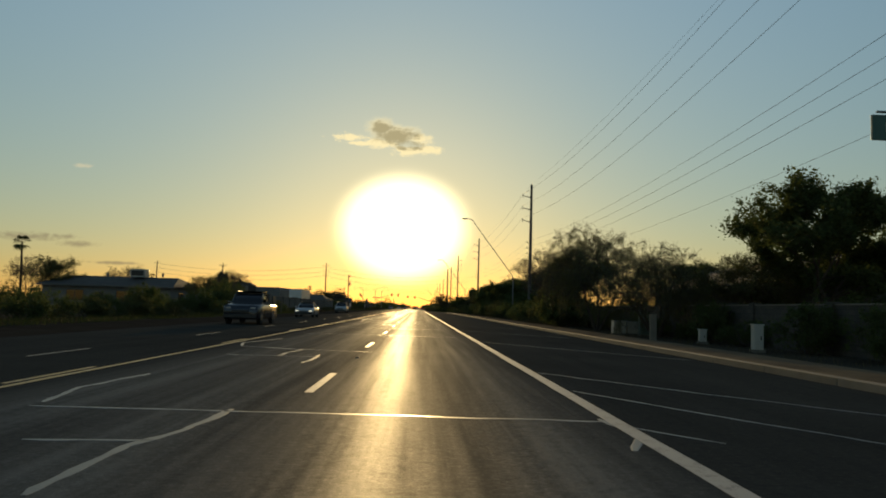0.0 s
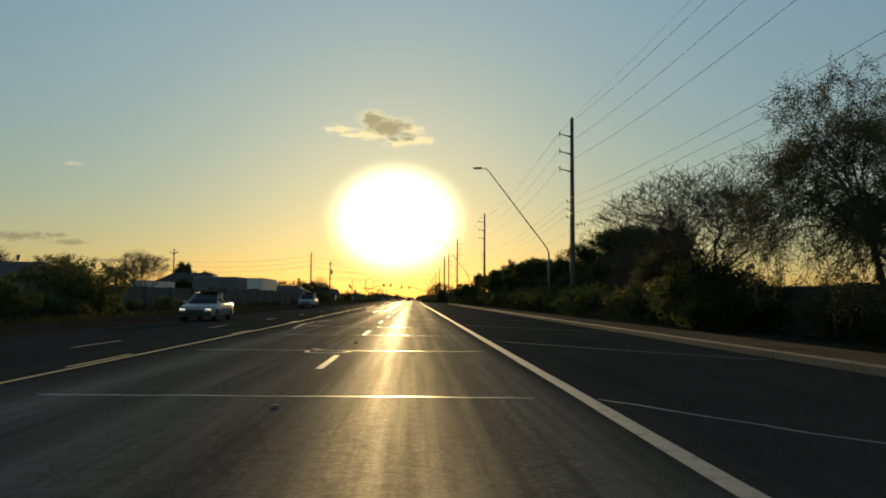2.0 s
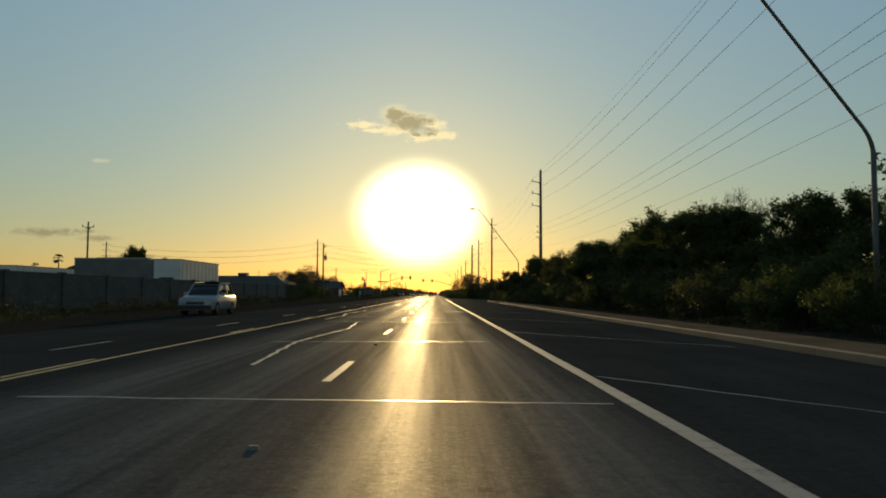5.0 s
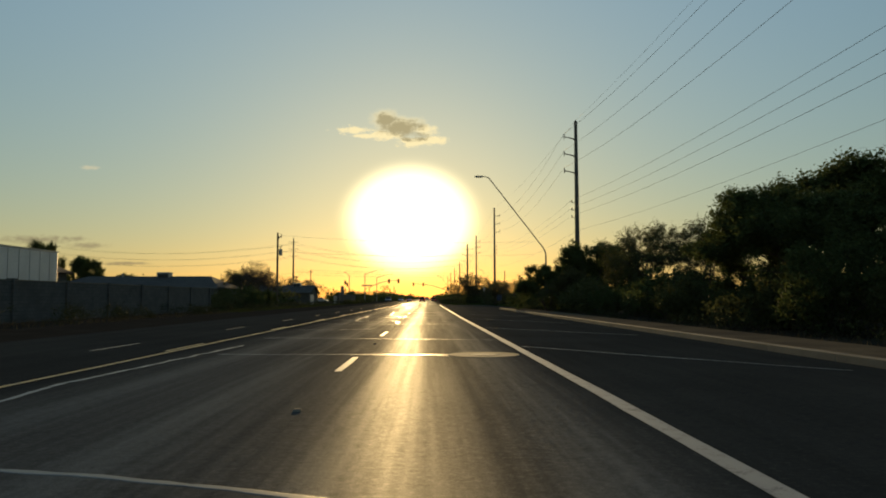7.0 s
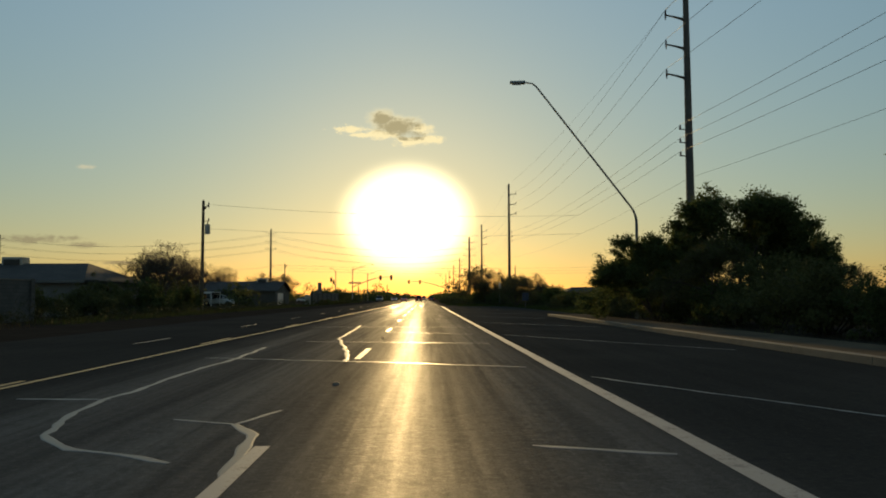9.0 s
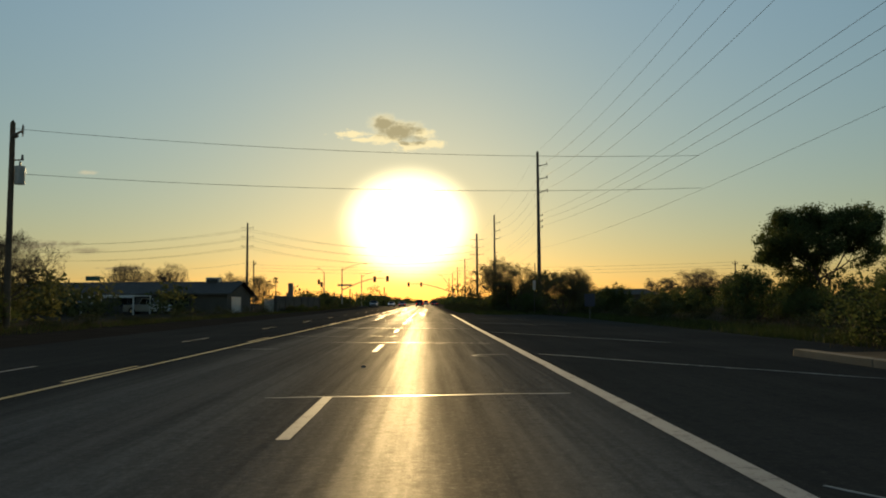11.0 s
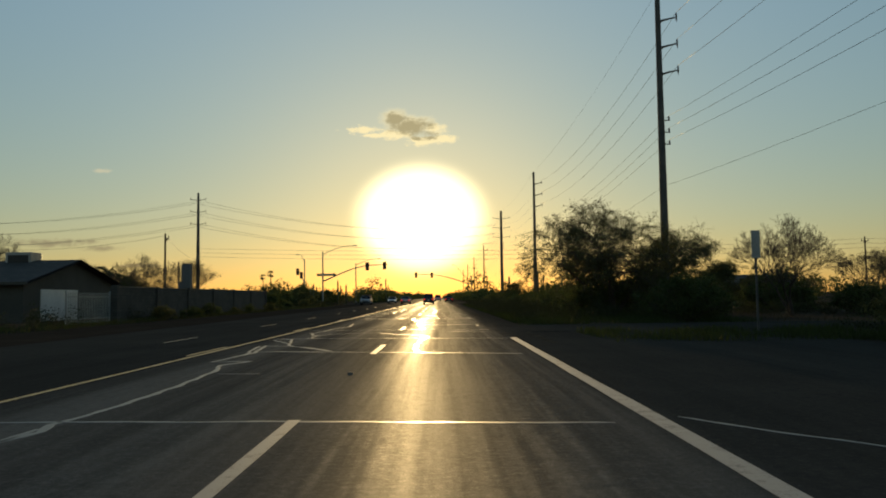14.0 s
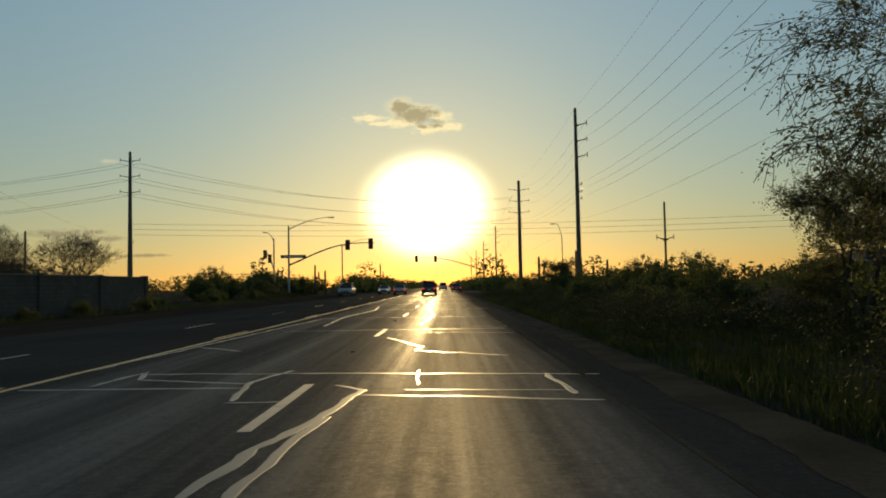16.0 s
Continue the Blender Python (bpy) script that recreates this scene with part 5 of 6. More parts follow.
def ring(y, half, z0, z1, round_=0.12):
    """A cross section with rounded shoulders, from the left sill over the top to the right one."""
    r = min(round_, (z1 - z0) * 0.45)
    pts = [(-half + 0.06, z0), (-half, z0 + 0.12), (-half, z1 - r), (-half + r * 0.35, z1 - r * 0.3), (-half + r, z1)]
    return [(x, y, z) for x, z in pts] + [(-x, y, z) for x, z in reversed(pts)]


SHAPES = {  # length, half width, wheel radius, body stations (y, top, inset), cabin stations (y, half, z)
    "sedan": (4.7, 0.90, 0.32, ((-2.35, 0.62, 0.12), (-2.2, 0.74, 0.03), (-1.3, 0.90, 0.0), (0.0, 0.95, 0.0), (1.6, 0.98, 0.0), (2.2, 0.92, 0.03), (2.35, 0.72, 0.12)),
              ((-1.05, 0.78, 0.93), (-0.25, 0.62, 1.38), (0.75, 0.62, 1.42), (1.75, 0.76, 0.97))),
    "suv": (4.8, 0.95, 0.36, ((-2.4, 0.75, 0.10), (-2.25, 0.95, 0.02), (-1.3, 1.08, 0.0), (0.0, 1.12, 0.0), (2.1, 1.12, 0.0), (2.35, 1.05, 0.03), (2.42, 0.8, 0.08)),
            ((-1.15, 0.84, 1.08), (-0.45, 0.72, 1.68), (1.6, 0.72, 1.76), (2.3, 0.82, 1.10))),
    "pickup": (5.7, 1.0, 0.40, ((-2.85, 0.85, 0.08), (-2.7, 1.08, 0.02), (-1.5, 1.18, 0.0), (0.0, 1.18, 0.0), (0.9, 1.18, 0.0), (2.75, 1.16, 0.0), (2.85, 0.8, 0.05)),
               ((-1.35, 0.88, 1.16), (-0.7, 0.76, 1.82), (0.55, 0.76, 1.86), (0.95, 0.86, 1.18))),
}


def vehicle(kind, x, y, turn, paint, label, lights=False, brakes=False, load=False):
    """A car whose nose points along -y before turning."""
    length, half, wheel, body, cabin = SHAPES[kind]
    root = thing("car" if kind != "pickup" else "pickup_truck", pose(x, y, 0, 0, 0, turn), label, "car" if kind != "pickup" else "truck")
    v, f = loft([ring(yy, half - inset, wheel * 0.75, top) for yy, top, inset in body])
    shell = raw("body", v, f, paint, root, smooth=True)
    v, f = loft([ring(yy, h, 0.80 if kind == "sedan" else 0.95, z, 0.10) for yy, h, z in cabin])
    raw("window_glass", v, f, GLASS_DARK, root, "dark window glass", smooth=True)
    (ya, ha, za), (yb, hb, zb), (yc, hc, zc), (yd, hd, zd) = cabin
    verts, faces = loft([ring(yb - 0.04, hb + 0.01, zb - 0.03, zb + 0.012, 0.02), ring((yb + yc) / 2, hb + 0.015, (zb + zc) / 2 - 0.02, (zb + zc) / 2 + 0.03, 0.02),
                         ring(yc + 0.04, hc + 0.01, zc - 0.03, zc + 0.012, 0.02)])
    raw("roof", verts, faces, paint, root)
    for s in (-1, 1):
        for (p, hp, zp), (q, hq, zq) in (((ya, ha, za), (yb, hb, zb)), ((yd, hd, zd), (yc, hc, zc))):
            part("pillar", rod(bmesh.new(), (s * (hp + 0.0), p, zp - 0.05), (s * (hq + 0.0), q, zq), 0.045, 0.04, 6), paint, root)
        ym = (yb + yc) / 2
        part("pillar", rod(bmesh.new(), (s * (half - 0.07), ym + 0.1, za), (s * (hb + 0.005), ym, zb), 0.04, 0.035, 6), paint, root)
        m = part("mirror", box(bmesh.new(), s * (half + 0.02) - 0.10 + 0.08 * s, s * (half + 0.02) + 0.10 + 0.08 * s, ya + 0.32, ya + 0.44, za - 0.02, za + 0.14, bevel=0.03), paint, root)
        for yy in (-length * 0.31, length * 0.3):
            t = part("tyre", rod(bmesh.new(), (s * (half - 0.22), yy, wheel), (s * (half + 0.005), yy, wheel), wheel, sides=20), RUBBER, root)
            part("rim", rod(bmesh.new(), (s * (half - 0.1), yy, wheel), (s * (half + 0.012), yy, wheel), wheel * 0.62, wheel * 0.55, 14), CHROME, t)
        front, top = body[0][0], body[1][1]
        part("headlight", box(bmesh.new(), s * half * 0.70 - 0.14, s * half * 0.70 + 0.14, front - 0.0, front + 0.14, top - 0.19, top - 0.09, bevel=0.03), LAMP_ON if lights else CLEAR_LENS, root)
        rear, rtop = body[-1][0], body[-2][1]
        part("tail_light", box(bmesh.new(), s * half * 0.78 - 0.12, s * half * 0.78 + 0.12, rear - 0.10, rear + 0.012, rtop - 0.32, rtop - 0.12, bevel=0.02), BRAKE_ON if brakes else RED_LENS, root)
    for yy, d in ((body[0][0], -1), (body[-1][0], 1)):
        part("bumper", box(bmesh.new(), -half + 0.08, half - 0.08, min(yy, yy + 0.09 * d), max(yy, yy + 0.09 * d), wheel * 0.95, wheel * 0.95 + 0.2, bevel=0.03), BLACK_PLASTIC, root)
    part("grille", box(bmesh.new(), -half * 0.5, half * 0.5, body[0][0] - 0.012, body[0][0] + 0.05, body[0][1] - 0.16, body[0][1] - 0.02, bevel=0.01), BLACK_PLASTIC, root)
    part("number_plate", box(bmesh.new(), -0.16, 0.16, body[-1][0] + 0.004, body[-1][0] + 0.02, body[-1][1] - 0.2, body[-1][1] - 0.05), SIGN_WHITE, root)
    if kind == "pickup":
        bed = part("bed", box(bmesh.new(), -half + 0.12, half - 0.12, 1.05, 2.7, 1.10, 1.19), BLACK_PLASTIC, root, "dark open load bed")
    if load:
        part("tool_chest", box(bmesh.new(), -0.85, 0.85, 1.12, 1.62, 1.192, 1.85, bevel=0.03), POLE_STEEL, root, "grey tool chest across the bed")
        part("side_board", box(bmesh.new(), -0.95, -0.89, 1.66, 2.75, 1.17, 1.72, bevel=0.015), BLACK_PLASTIC, root)
        part("side_board", box(bmesh.new(), 0.89, 0.95, 1.66, 2.75, 1.17, 1.72, bevel=0.015), BLACK_PLASTIC, root)
        part("water_drum", rod(bmesh.new(), (-0.45, 1.98, 1.192), (-0.45, 1.98, 2.35), 0.27, sides=16), BLACK_PLASTIC, root, "tall dark drum")
    return root


vehicle("suv", -2.1, 372.0, 180, PAINT_DARK, "dark sport utility car driving ahead with brake lights", brakes=True)
vehicle("sedan", -6.7, 383.5, 180, PAINT_SILVER, "silver car on the road ahead", brakes=True)
vehicle("sedan", 2.0, 412.0, 180, PAINT_DARK, "dark car far ahead on the road", brakes=True)
vehicle("suv", -0.6, 452.0, 180, PAINT_WHITE, "white car far ahead on the road", brakes=True)
vehicle("sedan", -11.2, 75.0, 0, PAINT_SILVER, "silver oncoming car with lit headlights", lights=True)
vehicle("pickup", -10.3, 45.8, 0, PAINT_BLUE, "dark oncoming work truck with boxes on its bed", load=True)
vehicle("suv", -13.1, 128.0, 0, PAINT_SILVER, "silver oncoming car on the far lanes")
vehicle("suv", -13.6, 376.0, 0, PAINT_SILVER, "oncoming car waiting near the crossing")
vehicle("sedan", -10.2, 398.0, 0, PAINT_WHITE, "pale oncoming car beyond the crossing", lights=True)
vehicle("pickup", -35.0, 281.0, 90, PAINT_WHITE, "white pickup truck parked before the long house")
vehicle("suv", -42.5, 280.0, 80, PAINT_BLUE, "dark car parked before the long house")
vehicle("sedan", -38.7, 394.0, 90, PAINT_WHITE, "white car on the cross street beyond scrub")
vehicle("sedan", -30.0, 403.5, -90, PAINT_SILVER, "silver car on the cross street near the signals")


# white carport before the long house
carport = thing("carport", Matrix.Translation((-37.5, 277.0, 0)), "low white-framed carport before the long house", "carport")
part("roof", box(bmesh.new(), -3.1, 3.1, -2.4, 3.2, 2.15, 2.27, bevel=0.02), WHITE_METAL, carport)
part("fascia", box(bmesh.new(), -3.15, 3.15, -2.5, -2.41, 1.95, 2.3, bevel=0.01), WHITE_METAL, carport)
for px, py in ((-3.0, -2.3), (3.0, -2.3), (-3.0, 3.0), (3.0, 3.0)):
    part("post", box(bmesh.new(), px - 0.07, px + 0.07, py - 0.07, py + 0.07, -0.1, 2.149, bevel=0.01), WHITE_METAL, carport)

# ---- plants ----
dense = [tree("tree", 11 + k, 7.5, 4.6, LEAF_DARK, BARK, 60000, 0.095, "dark dense evergreen tree with a round crown", stems=3, levels=6, kids=3, base_r=0.15, fuzz=0.30, spread=0.8, lean=0.35)
         for k in range(2)]
mesquite = [tree("tree", 31 + k, 6.8, 4.0, LEAF_OLIVE, BARK, 42000, 0.05, "feathery mesquite tree with drooping thin twigs", stems=2, levels=6, kids=4, base_r=0.14,
                 fuzz=0.2, spread=0.9, lean=0.45, droop=0.5) for k in range(3)]
bare = [tree("tree", 51 + k, 6.5, 4.2, LEAF_DRY, BARK, 2500, 0.02, "bare winter tree with fine branching twigs", stems=4, levels=7, kids=3, base_r=0.11,
             fuzz=0.16, spread=0.7, lean=0.6, up=0.8) for k in range(2)]
bushes = [shrub("bush", 71 + k, 2.6, 2.3, (LEAF_DARK, LEAF_OLIVE, LEAF_DARK)[k], 12000, 0.075, "dense dark green desert bush") for k in range(3)]

spread_tree = tree("tree", 47, 6.8, 5.2, LEAF_OLIVE, BARK, 115000, 0.031, "spreading mesquite tree", stems=5, levels=6, kids=4, base_r=0.13, fuzz=0.18,
                   spread=0.95, lean=0.9, droop=0.7)

T_DENSE, T_MESQ, T_BARE = "dark dense tree beside the road", "feathery olive mesquite tree", "leafless tree with fine twigs against the sky"
rng = random.Random(5)

# right side, big trees in the order of the drive
for src, x, y, turn, size, tall, label in (
        (dense[0], 18.0, 33.0, 0, 1.1, 0.92, "large dark dense tree overhanging the wall"),
        (mesquite[0], 16.0, 36.5, 40, 0.75, 0.9, T_MESQ), (spread_tree, 12.9, 41.0, 140, 0.70, 1.1, T_MESQ), (spread_tree, 12.2, 52.0, 10, 0.80, 1.42, T_MESQ), (dense[1], 24.0, 60.0, 50, 0.9, 0.85, T_DENSE),
        (bare[0], 12.0, 66.5, 0, 1.36, 0.80, T_BARE), (bushes[2], 12.3, 65.0, 60, 0.95, 1.1, "dark bush round a bare tree"), (bushes[0], 14.6, 68.5, 200, 0.95, 1.1, "dark bush round a bare tree"), (bushes[0], 9.0, 282.8, 20, 0.88, 1.0, "rounded dark bush under the mesquite"), (bushes[1], 12.4, 283.8, 120, 1.1, 1.05, "rounded dark bush under the mesquite"), (mesquite[2], 13.2, 70.0, 80, 0.8, 0.85, T_MESQ), (bare[1], 14.5, 85.0, 130, 0.85, 0.98, T_BARE),
        (bare[0], 19.0, 99.0, 200, 0.7, 0.9, T_BARE),
        (dense[1], 22.5, 110.0, 0, 1.25, 1.0, T_DENSE), (dense[0], 18.4, 106.0, 200, 0.70, 0.95, T_DENSE), (bushes[0], 21.0, 103.0, 40, 0.95, 0.95, "dark bush under dense trees"), (bushes[1], 24.5, 107.0, 140, 0.95, 0.95, "dark bush under dense trees"),
        (dense[0], 17.6, 119.0, 90, 0.86, 0.93, T_DENSE), (dense[1], 15.2, 127.0, 170, 0.88, 0.95, T_DENSE), (dense[0], 15.0, 138.0, 30, 0.82, 0.95, T_DENSE),
        (dense[0], 20.0, 155.0, 220, 1.25, 0.84, "large dark dense tree with low limbs"), (dense[1], 15.0, 150.0, 60, 0.86, 0.95, T_DENSE),
        (bare[1], 26.5, 152.0, 60, 1.2, 1.4, T_BARE),
        (mesquite[1], 18.0, 164.0, 120, 0.95, 1.0, T_MESQ), (mesquite[0], 15.2, 171.0, 200, 0.9, 1.1, T_MESQ),
        (dense[0], 11.2, 191.0, 130, 0.66, 0.9, T_DENSE), (dense[1], 15.6, 192.0, 240, 0.86, 1.05, T_DENSE), (dense[0], 18.6, 193.0, 300, 0.62, 1.2, T_DENSE),
        (mesquite[2], 12.6, 186.0, 10, 0.7, 0.9, T_MESQ),
        (bare[1], 26.4, 203.0, 200, 0.66, 0.95, T_BARE), (dense[1], 24.8, 233.0, 30, 0.9, 1.12, T_DENSE), (bushes[0], 24.6, 233.5, 80, 1.1, 1.1, "rounded dark bush under a dense tree"),
        (bare[1], 18.0, 276.0, 20, 0.72, 1.15, T_BARE), (spread_tree, 11.6, 252.0, 200, 0.52, 1.2, "small feathery mesquite tree at the road edge"), (spread_tree, 10.0, 281.8, 90, 0.98, 1.04, "spreading mesquite tree close to the pole"),
        (mesquite[1], 10.0, 289.5, 70, 0.62, 1.0, T_MESQ), (mesquite[1], 15.6, 288.0, 250, 0.95, 0.85, T_MESQ), (mesquite[2], 22.5, 296.0, 90, 0.8, 0.8, T_MESQ), (bare[0], 27.0, 262.0, 130, 0.8, 0.9, T_BARE),
        (bare[0], 35.0, 300.0, 50, 0.9, 0.85, T_BARE), (mesquite[0], 34.0, 268.0, 20, 0.8, 0.8, T_MESQ), (bare[1], 44.0, 310.0, 150, 0.9, 0.85, T_BARE),
        (mesquite[1], 9.2, 330.0, 150, 0.6, 0.8, T_MESQ)):
    put(src, x, y, turn, size, label, tall=tall)

# left side
for src, x, y, turn, size, tall, label in (
        (mesquite[1], -47.0, 97.0, 10, 1.0, 1.0, T_MESQ), (bare[0], -42.0, 108.0, 70, 1.0, 0.95, T_BARE), (bare[1], -52.0, 100.0, 170, 1.05, 1.0, T_BARE),
        
        (bare[0], -28.0, 113.0, 0, 1.0, 0.95, T_BARE), (mesquite[0], -24.4, 87.0, 0, 0.68, 0.95, T_MESQ), (bushes[0], -21.4, 83.0, 60, 1.15, 1.1, "large dark bush beside the wall"),
        (dense[0], -63.0, 243.0, 40, 0.8, 1.8, T_DENSE), (dense[1], -57.0, 246.0, 140, 0.66, 1.75, T_DENSE), (dense[1], -49.0, 200.0, 140, 0.8, 0.9, T_DENSE),
        (bare[1], -22.9, 220.5, 0, 1.0, 1.0, T_BARE), (mesquite[1], -28.4, 231.0, 0, 0.85, 1.0, T_MESQ), (bare[0], -24.0, 227.0, 160, 0.85, 1.0, T_BARE),
        (bare[0], -46.0, 303.0, 220, 1.2, 1.0, T_BARE), (bare[1], -39.5, 304.0, 10, 1.2, 1.0, T_BARE), (dense[0], -62.0, 275.0, 60, 0.9, 0.95, T_DENSE), (bare[1], -33.0, 306.0, 100, 0.9, 0.9, T_BARE),
        (bare[1], -40.5, 340.6, 60, 1.15, 1.05, T_BARE), (bare[0], -37.5, 347.0, 60, 1.15, 1.0, T_BARE), (bare[1], -34.0, 332.0, 260, 0.8, 0.85, T_BARE),
        (mesquite[0], -47.0, 350.0, 100, 0.9, 0.9, T_MESQ)):
    put(src, x, y, turn, size, label, tall=tall)

# hedge-like rows of bushes
def row(sources, x, y0, y1, step, size, jitter, label, tall=(0.8, 1.2)):
    y = y0
    while y < y1:
        put(rng.choice(sources), x + rng.uniform(-jitter, jitter), y, rng.uniform(0, 360), size * rng.uniform(0.75, 1.2), label, tall=rng.uniform(*tall))
        y += step * rng.uniform(0.7, 1.3)


row(bushes, 13.9, 22, 58, 4.2, 0.5, 0.15, "small bush in front of the block wall")
row(bushes, 13.2, 58, 98, 5.0, 0.75, 0.8, "dense bush in front of the block wall")
row(bushes, 14.0, 96, 112, 3.8, 0.68, 1.0, "dense dark bush beside the pavement")
row(bushes, 14.0, 113, 148, 3.8, 1.05, 1.0, "dense dark bush beside the pavement")
row(bushes, 14.0, 149, 158, 3.8, 0.72, 1.0, "dense dark bush beside the pavement")
row(bushes, 17.4, 114, 148, 5.6, 1.3, 1.8, "tall dark bush behind the roadside hedge")
row(bushes, 17.4, 156, 178, 4.6, 1.15, 1.8, "dark bush behind the roadside hedge")
row(bushes, 13.4, 158, 206, 4.4, 0.85, 1.2, "dense dark bush beside the pavement")
row(bushes, 17.0, 206, 262, 6.0, 0.75, 3.0, "low rounded bush in the scrubland")
row(bushes, 26.0, 205, 330, 9.0, 0.95, 4.0, "rounded bush in the scrubland")
row(bushes, 13.5, 272, 350, 5.6, 0.75, 2.4, "rounded bush in roadside scrub")
row(bushes, 8.6, 296, 380, 6.5, 0.6, 1.8, "rounded bush in roadside scrub")
row(bushes, -21.0, 22, 84, 3.6, 0.62, 0.7, "dark hedge bush beside the road")
row(bushes, -21.4, 84, 120, 4.6, 0.42, 0.4, "dark bush before the block wall")
row(bushes, -23.5, 198, 230, 4.6, 0.8, 1.2, "dark bush beside the road")
row(bushes, -18.6, 287, 320, 6.5, 0.3, 0.3, "small dark bush in front of the long wall")
row(bushes, -22.0, 324, 372, 4.5, 0.36, 1.5, "dark bush in open scrub beyond the wall")
row(bushes, -26.0, 352, 420, 5.0, 1.05, 2.0, "dark bush near the crossing")

# palms
fan = fan_palm("palm_tree", 7, 9.6, "tall slim fan palm with a small crown")
feather = feather_palm("palm_tree", 8, 4.3, 2.6, "low feather palm with arching fronds")
for x, y, size, turn in ((-52.6, 100.5, 0.86, 30), (-99.4, 283.6, 1.02, 0), (-112.0, 296.0, 0.85, 60), (-97.5, 654.0, 1.4, 20), (-94.6, 660.0, 1.6, 80)):
    put(fan, x, y, turn, size, "tall slim fan palm with a small crown")
for x, y, size, turn in ((-26.2, 101.0, 0.72, 0), (-36.5, 320.0, 0.95, 40)):
    put(feather, x, y, turn, size, "low feather palm with arching fronds")


# columnar cacti near the crossing
def saguaro(x, y, height, arms, label):
    root = thing("cactus", Matrix.Translation((x, y, 0)), label, "cactus", "saguaros near the crossing")
    pipe("stem", [(0, 0, -0.1), (0, 0, height * 0.5), (0, 0, height * 0.93), (0, 0, height)], [0.14, 0.17, 0.15, 0.05], CACTUS, root, sides=12)
    for z, s, up in arms:
        pipe("arm", [(0.1 * s, 0, z), (0.5 * s, 0, z + 0.1), (0.62 * s, 0, z + 0.5), (0.62 * s, 0, z + up), (0.62 * s, 0, z + up + 0.12)], [0.13, 0.14, 0.14, 0.12, 0.04], CACTUS, root, sides=10)


for x, y, h, arms in ((-21.8, 398.0, 5.1, ((2.2, 1, 1.6),)), (-19.8, 396.0, 4.1, ()), (-24.0, 380.0, 4.0, ((1.9, -1, 1.2), (2.4, 1, 1.0))), (-14.6, 441.0, 6.4, ((3.0, 1, 1.5),)),
                      (17.5, 372.0, 5.6, ((2.4, 1, 1.6),)), (19.6, 380.0, 5.0, ()), (22.5, 376.0, 4.4, ((1.8, -1, 1.4),)), (11.8, 366.0, 4.6, ((2.0, 1, 1.2),)), (18.6, 366.0, 3.4, ())):
    saguaro(x, y, h, arms, "columnar saguaro cactus standing in scrub")
discard(spread_tree, *dense, *mesquite, *bare, *bushes, fan, feather)


# weeds and grass: too many to count
def verge(name, bands, count, mat, height, label):
    g = np.random.default_rng(len(name) + count)
    area = np.array([(b - a) * (d - c) for a, b, c, d in bands])
    which = g.choice(len(bands), count, p=area / area.sum())
    b = np.array(bands)[which]
    p = np.stack([g.uniform(b[:, 0], b[:, 1]), g.uniform(b[:, 2], b[:, 3]), np.full(count, -0.04)], -1)
    clump = np.sin(p[:, 0] * 1.7 + 1.3 * np.sin(p[:, 1] * 0.9)) * np.sin(p[:, 1] * 0.63) + g.normal(size=count) * 0.5
    p, h = p[clump > -0.2], height * g.uniform(0.4, 1.2, count)[clump > -0.2]
    a = g.uniform(0, 2 * np.pi, len(p))
    w = np.stack([np.cos(a), np.sin(a), 0 * a], -1) * (0.007 + 0.014 * h[:, None])
    lean = g.normal(size=(len(p), 3)) * (0.25, 0.25, 0) * h[:, None]
    tip = p + lean + np.stack([0 * h, 0 * h, h], -1)
    mid = p + lean * 0.35 + np.stack([0 * h, 0 * h, h * 0.55], -1)
    verts = np.stack([p - w, p + w, mid + w * 0.7, tip, mid - w * 0.7], 1).reshape(-1, 3)
    return tagged(raw(name, verts, np.arange(5 * len(p)).reshape(-1, 5), mat), label, "grass", kind="stuff")


verge("weeds_west", ((-20.8, -17.0, 20, 120), (-20.6, -17.4, 190, 360)), 42000, GRASS, 0.32, "green weeds along the far side of the road")
verge("weeds_east", ((11.0, 15.5, 206, 258), (3.28, 14.0, 270, 350), (3.28, 4.4, 270, 330), (4.4, 15.5, 257, 263.2)), 160000, GRASS, 0.26, "green weeds along the near side of the road")
verge("dry_grass_east", ((9.8, 14.0, 20, 206), (14, 40, 206, 330), (3.3, 9, 270, 350)), 60000, STRAW, 0.24, "dry grass and litter under the bushes")
verge("dry_grass_west", ((-22.2, -17.2, 20, 380),), 26000, STRAW, 0.3, "dry grass at the foot of walls")


def scrub_band(name, bands, plants, leaves, leaf, mat, high, label):
    """Low scrub, plant beside plant, with a few bare stems each."""
    g = np.random.default_rng(plants)
    area = np.array([(b - a) * (d - c) for a, b, c, d in bands])
    b = np.array(bands)[g.choice(len(bands), plants, p=area / area.sum())]
    at = np.stack([g.uniform(b[:, 0], b[:, 1]), g.uniform(b[:, 2], b[:, 3])], -1)
    tall, wide = high * g.uniform(0.45, 1.25, plants), g.uniform(0.5, 1.15, plants)
    i = g.integers(0, plants, plants * leaves)
    lump = g.integers(0, 9, plants * leaves)
    off = np.random.default_rng(plants + 1).normal(size=(plants, 9, 3)) * (0.5, 0.5, 0.22)
    c = off[i, lump] + g.normal(size=(len(i), 3)) * (0.2, 0.2, 0.16)
    c = np.stack([at[i, 0] + c[:, 0] * wide[i], at[i, 1] + c[:, 1] * wide[i], tall[i] * np.clip(0.45 + c[:, 2], 0.0, 1.3)], -1)
    v, f = blades(g, c, leaf, 0.9)
    return tagged(raw(name, v, f, mat), label, "scrub", kind="stuff")


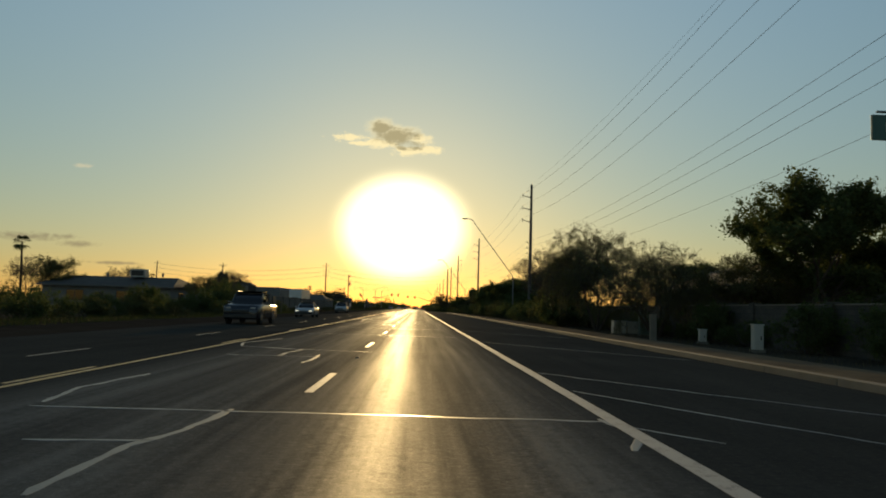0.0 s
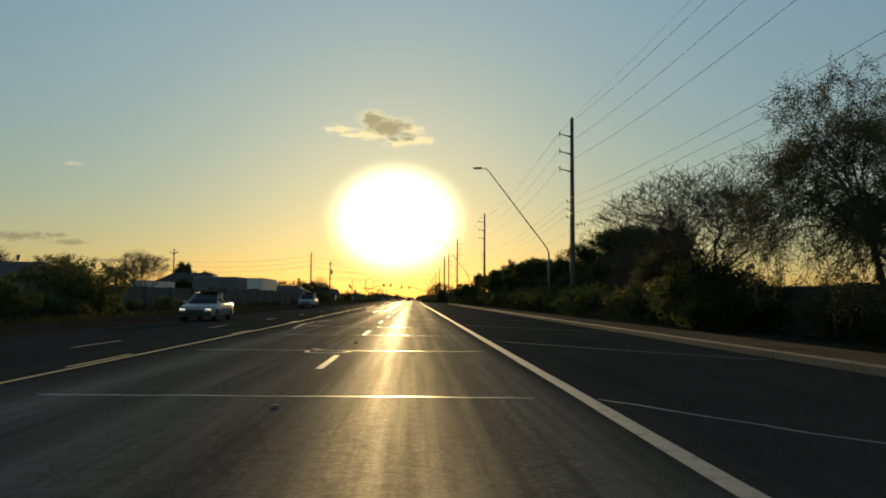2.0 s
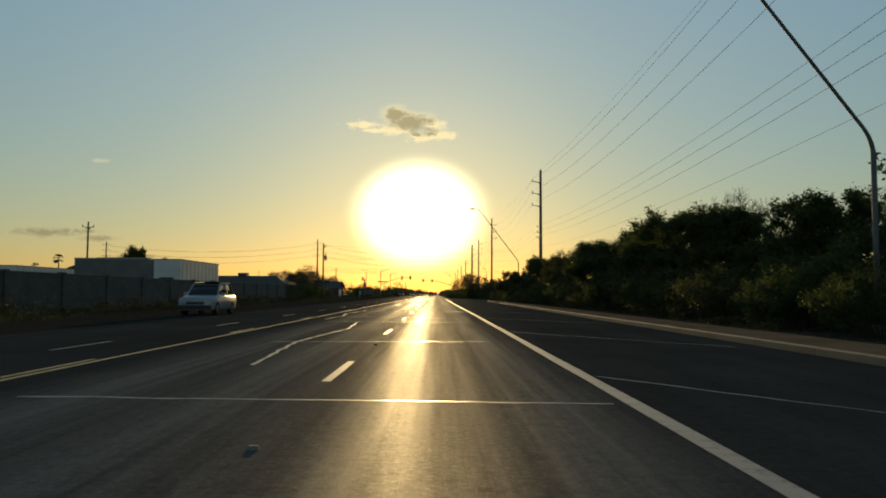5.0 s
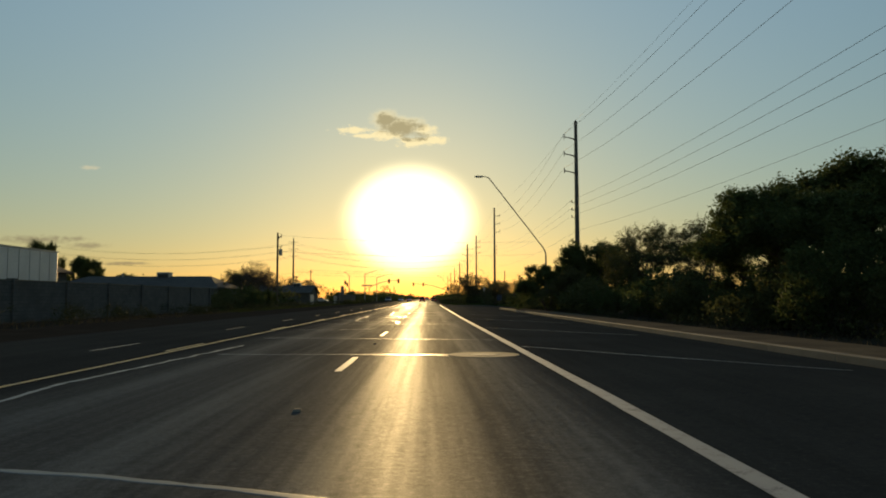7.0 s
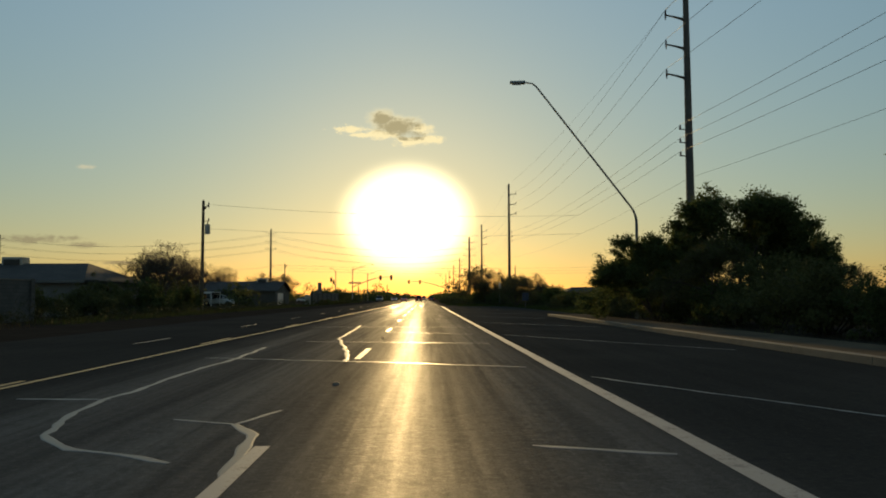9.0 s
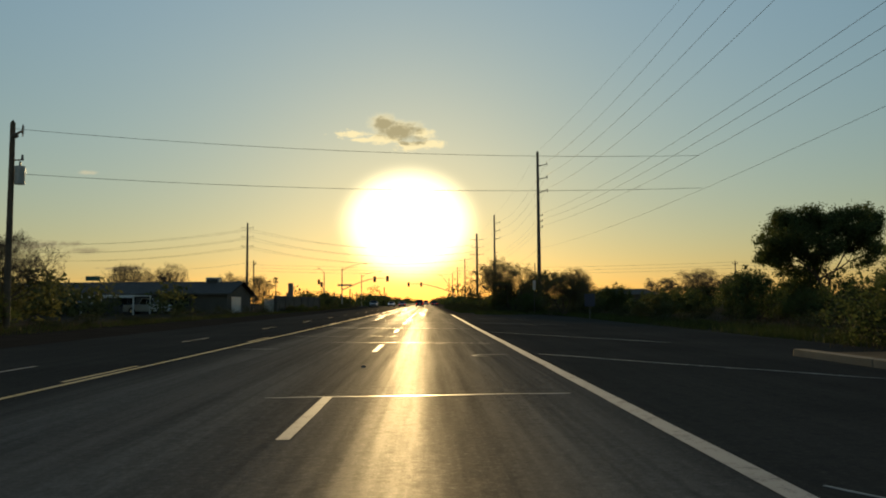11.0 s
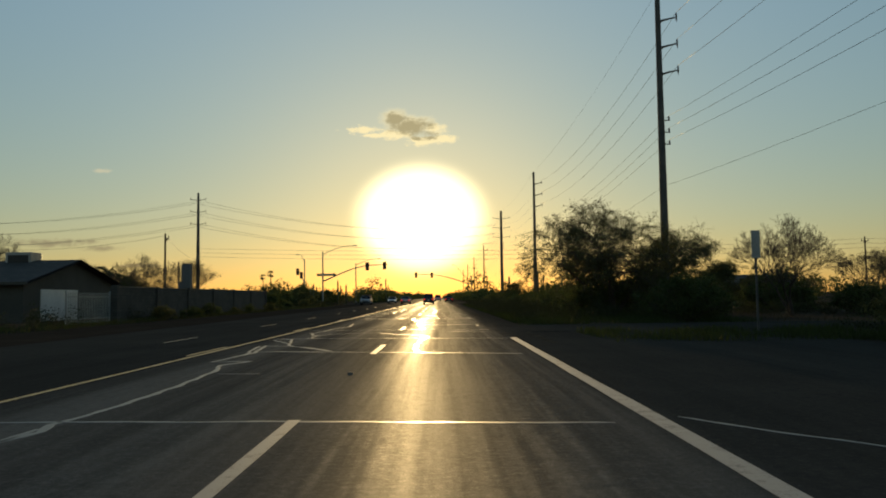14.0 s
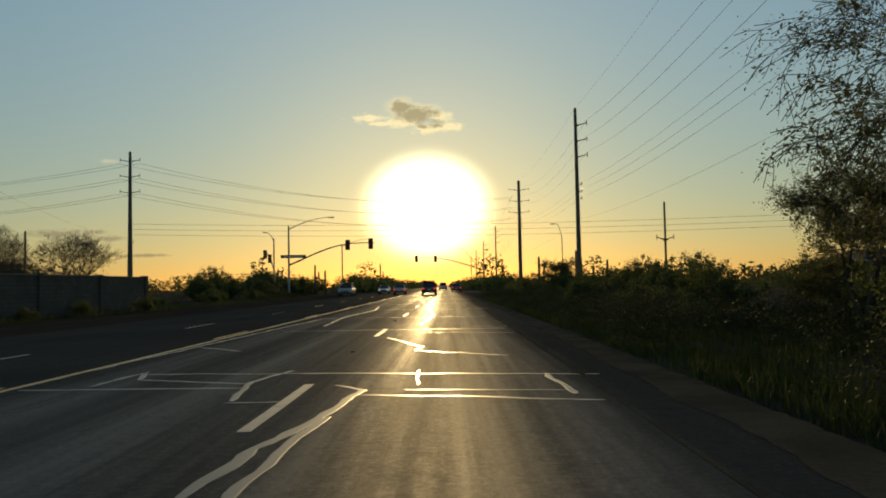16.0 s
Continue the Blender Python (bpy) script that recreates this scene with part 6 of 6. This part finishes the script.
scrub_band("scrub_east_near", ((3.7, 12.5, 270.6, 352),), 200, 1300, 0.032, LEAF_SCRUB, 0.95, "low olive scrub close to the road edge")
scrub_band("scrub_east", ((10.6, 16.0, 60, 262), (14, 30, 206, 300)), 170, 500, 0.05, LEAF_SCRUB, 0.8, "low dry scrub beside the pavement")
scrub_band("scrub_west", ((-22.0, -18.4, 30, 380),), 170, 380, 0.055, LEAF_SCRUB, 0.9, "low scrub along the walls")


# far bushes and trees out to the horizon, uncountable
def far_woods(name, places, mat, seed, label):
    g = np.random.default_rng(seed)
    cs, size = [], []
    for x, y, h, w in places:
        k = 260
        d = g.normal(size=(k, 3))
        d /= np.linalg.norm(d, axis=1)[:, None]
        r = g.uniform(0.35, 1.0, (k, 1)) ** 0.5
        c = np.array([x, y, h * 0.52]) + d * r * (w, w, h * 0.5) + g.normal(size=(k, 3)) * 0.16 * w
        cs.append(c[c[:, 2] > 0])
        size.append(np.full(len(cs[-1]), 0.10 * w + 0.12))
    c, s = np.concatenate(cs), np.concatenate(size)
    v, f = blades(g, c, s[:, None], 0.7)
    return tagged(raw(name, v, f, mat), label, "bushes", kind="stuff")


g = random.Random(17)
spots = [(-17.5 + g.uniform(-2, 2), 414 + 6 * k, g.uniform(2, 3.4), g.uniform(1.8, 2.6)) for k in range(24)]
spots += [(9.5 + g.uniform(-2, 2.5), 400 + 6 * k, g.uniform(2, 3.2), g.uniform(1.8, 2.6)) for k in range(26)]
for k in range(420):
    y = 430 + 1500 * g.random() ** 1.6
    side = g.choice((-1, 1))
    x = side * (9 + 150 * g.random() ** 2.2) - (9 if side < 0 else 0)
    spots.append((x, y, g.uniform(2.0, 4.5) + (3.0 if g.random() < 0.2 else 0), g.uniform(1.6, 3.6)))
far_woods("far_bushes", spots, LEAF_DARK, 3, "dark desert bushes and trees out to the horizon")
spots = [(g.uniform(-190, -64), g.uniform(150, 520), g.uniform(3, 7.5), g.uniform(2, 4)) for k in range(110)]
spots += [(g.uniform(46, 220), g.uniform(120, 520), g.uniform(2.2, 5.5), g.uniform(2, 4)) for k in range(150)]
spots += [(g.uniform(-60, -27), g.uniform(236, 284), g.uniform(2, 4), g.uniform(1.5, 3)) for k in range(30)]
far_woods("side_bushes", spots, LEAF_OLIVE, 4, "olive bushes and trees beyond the roadside plots")
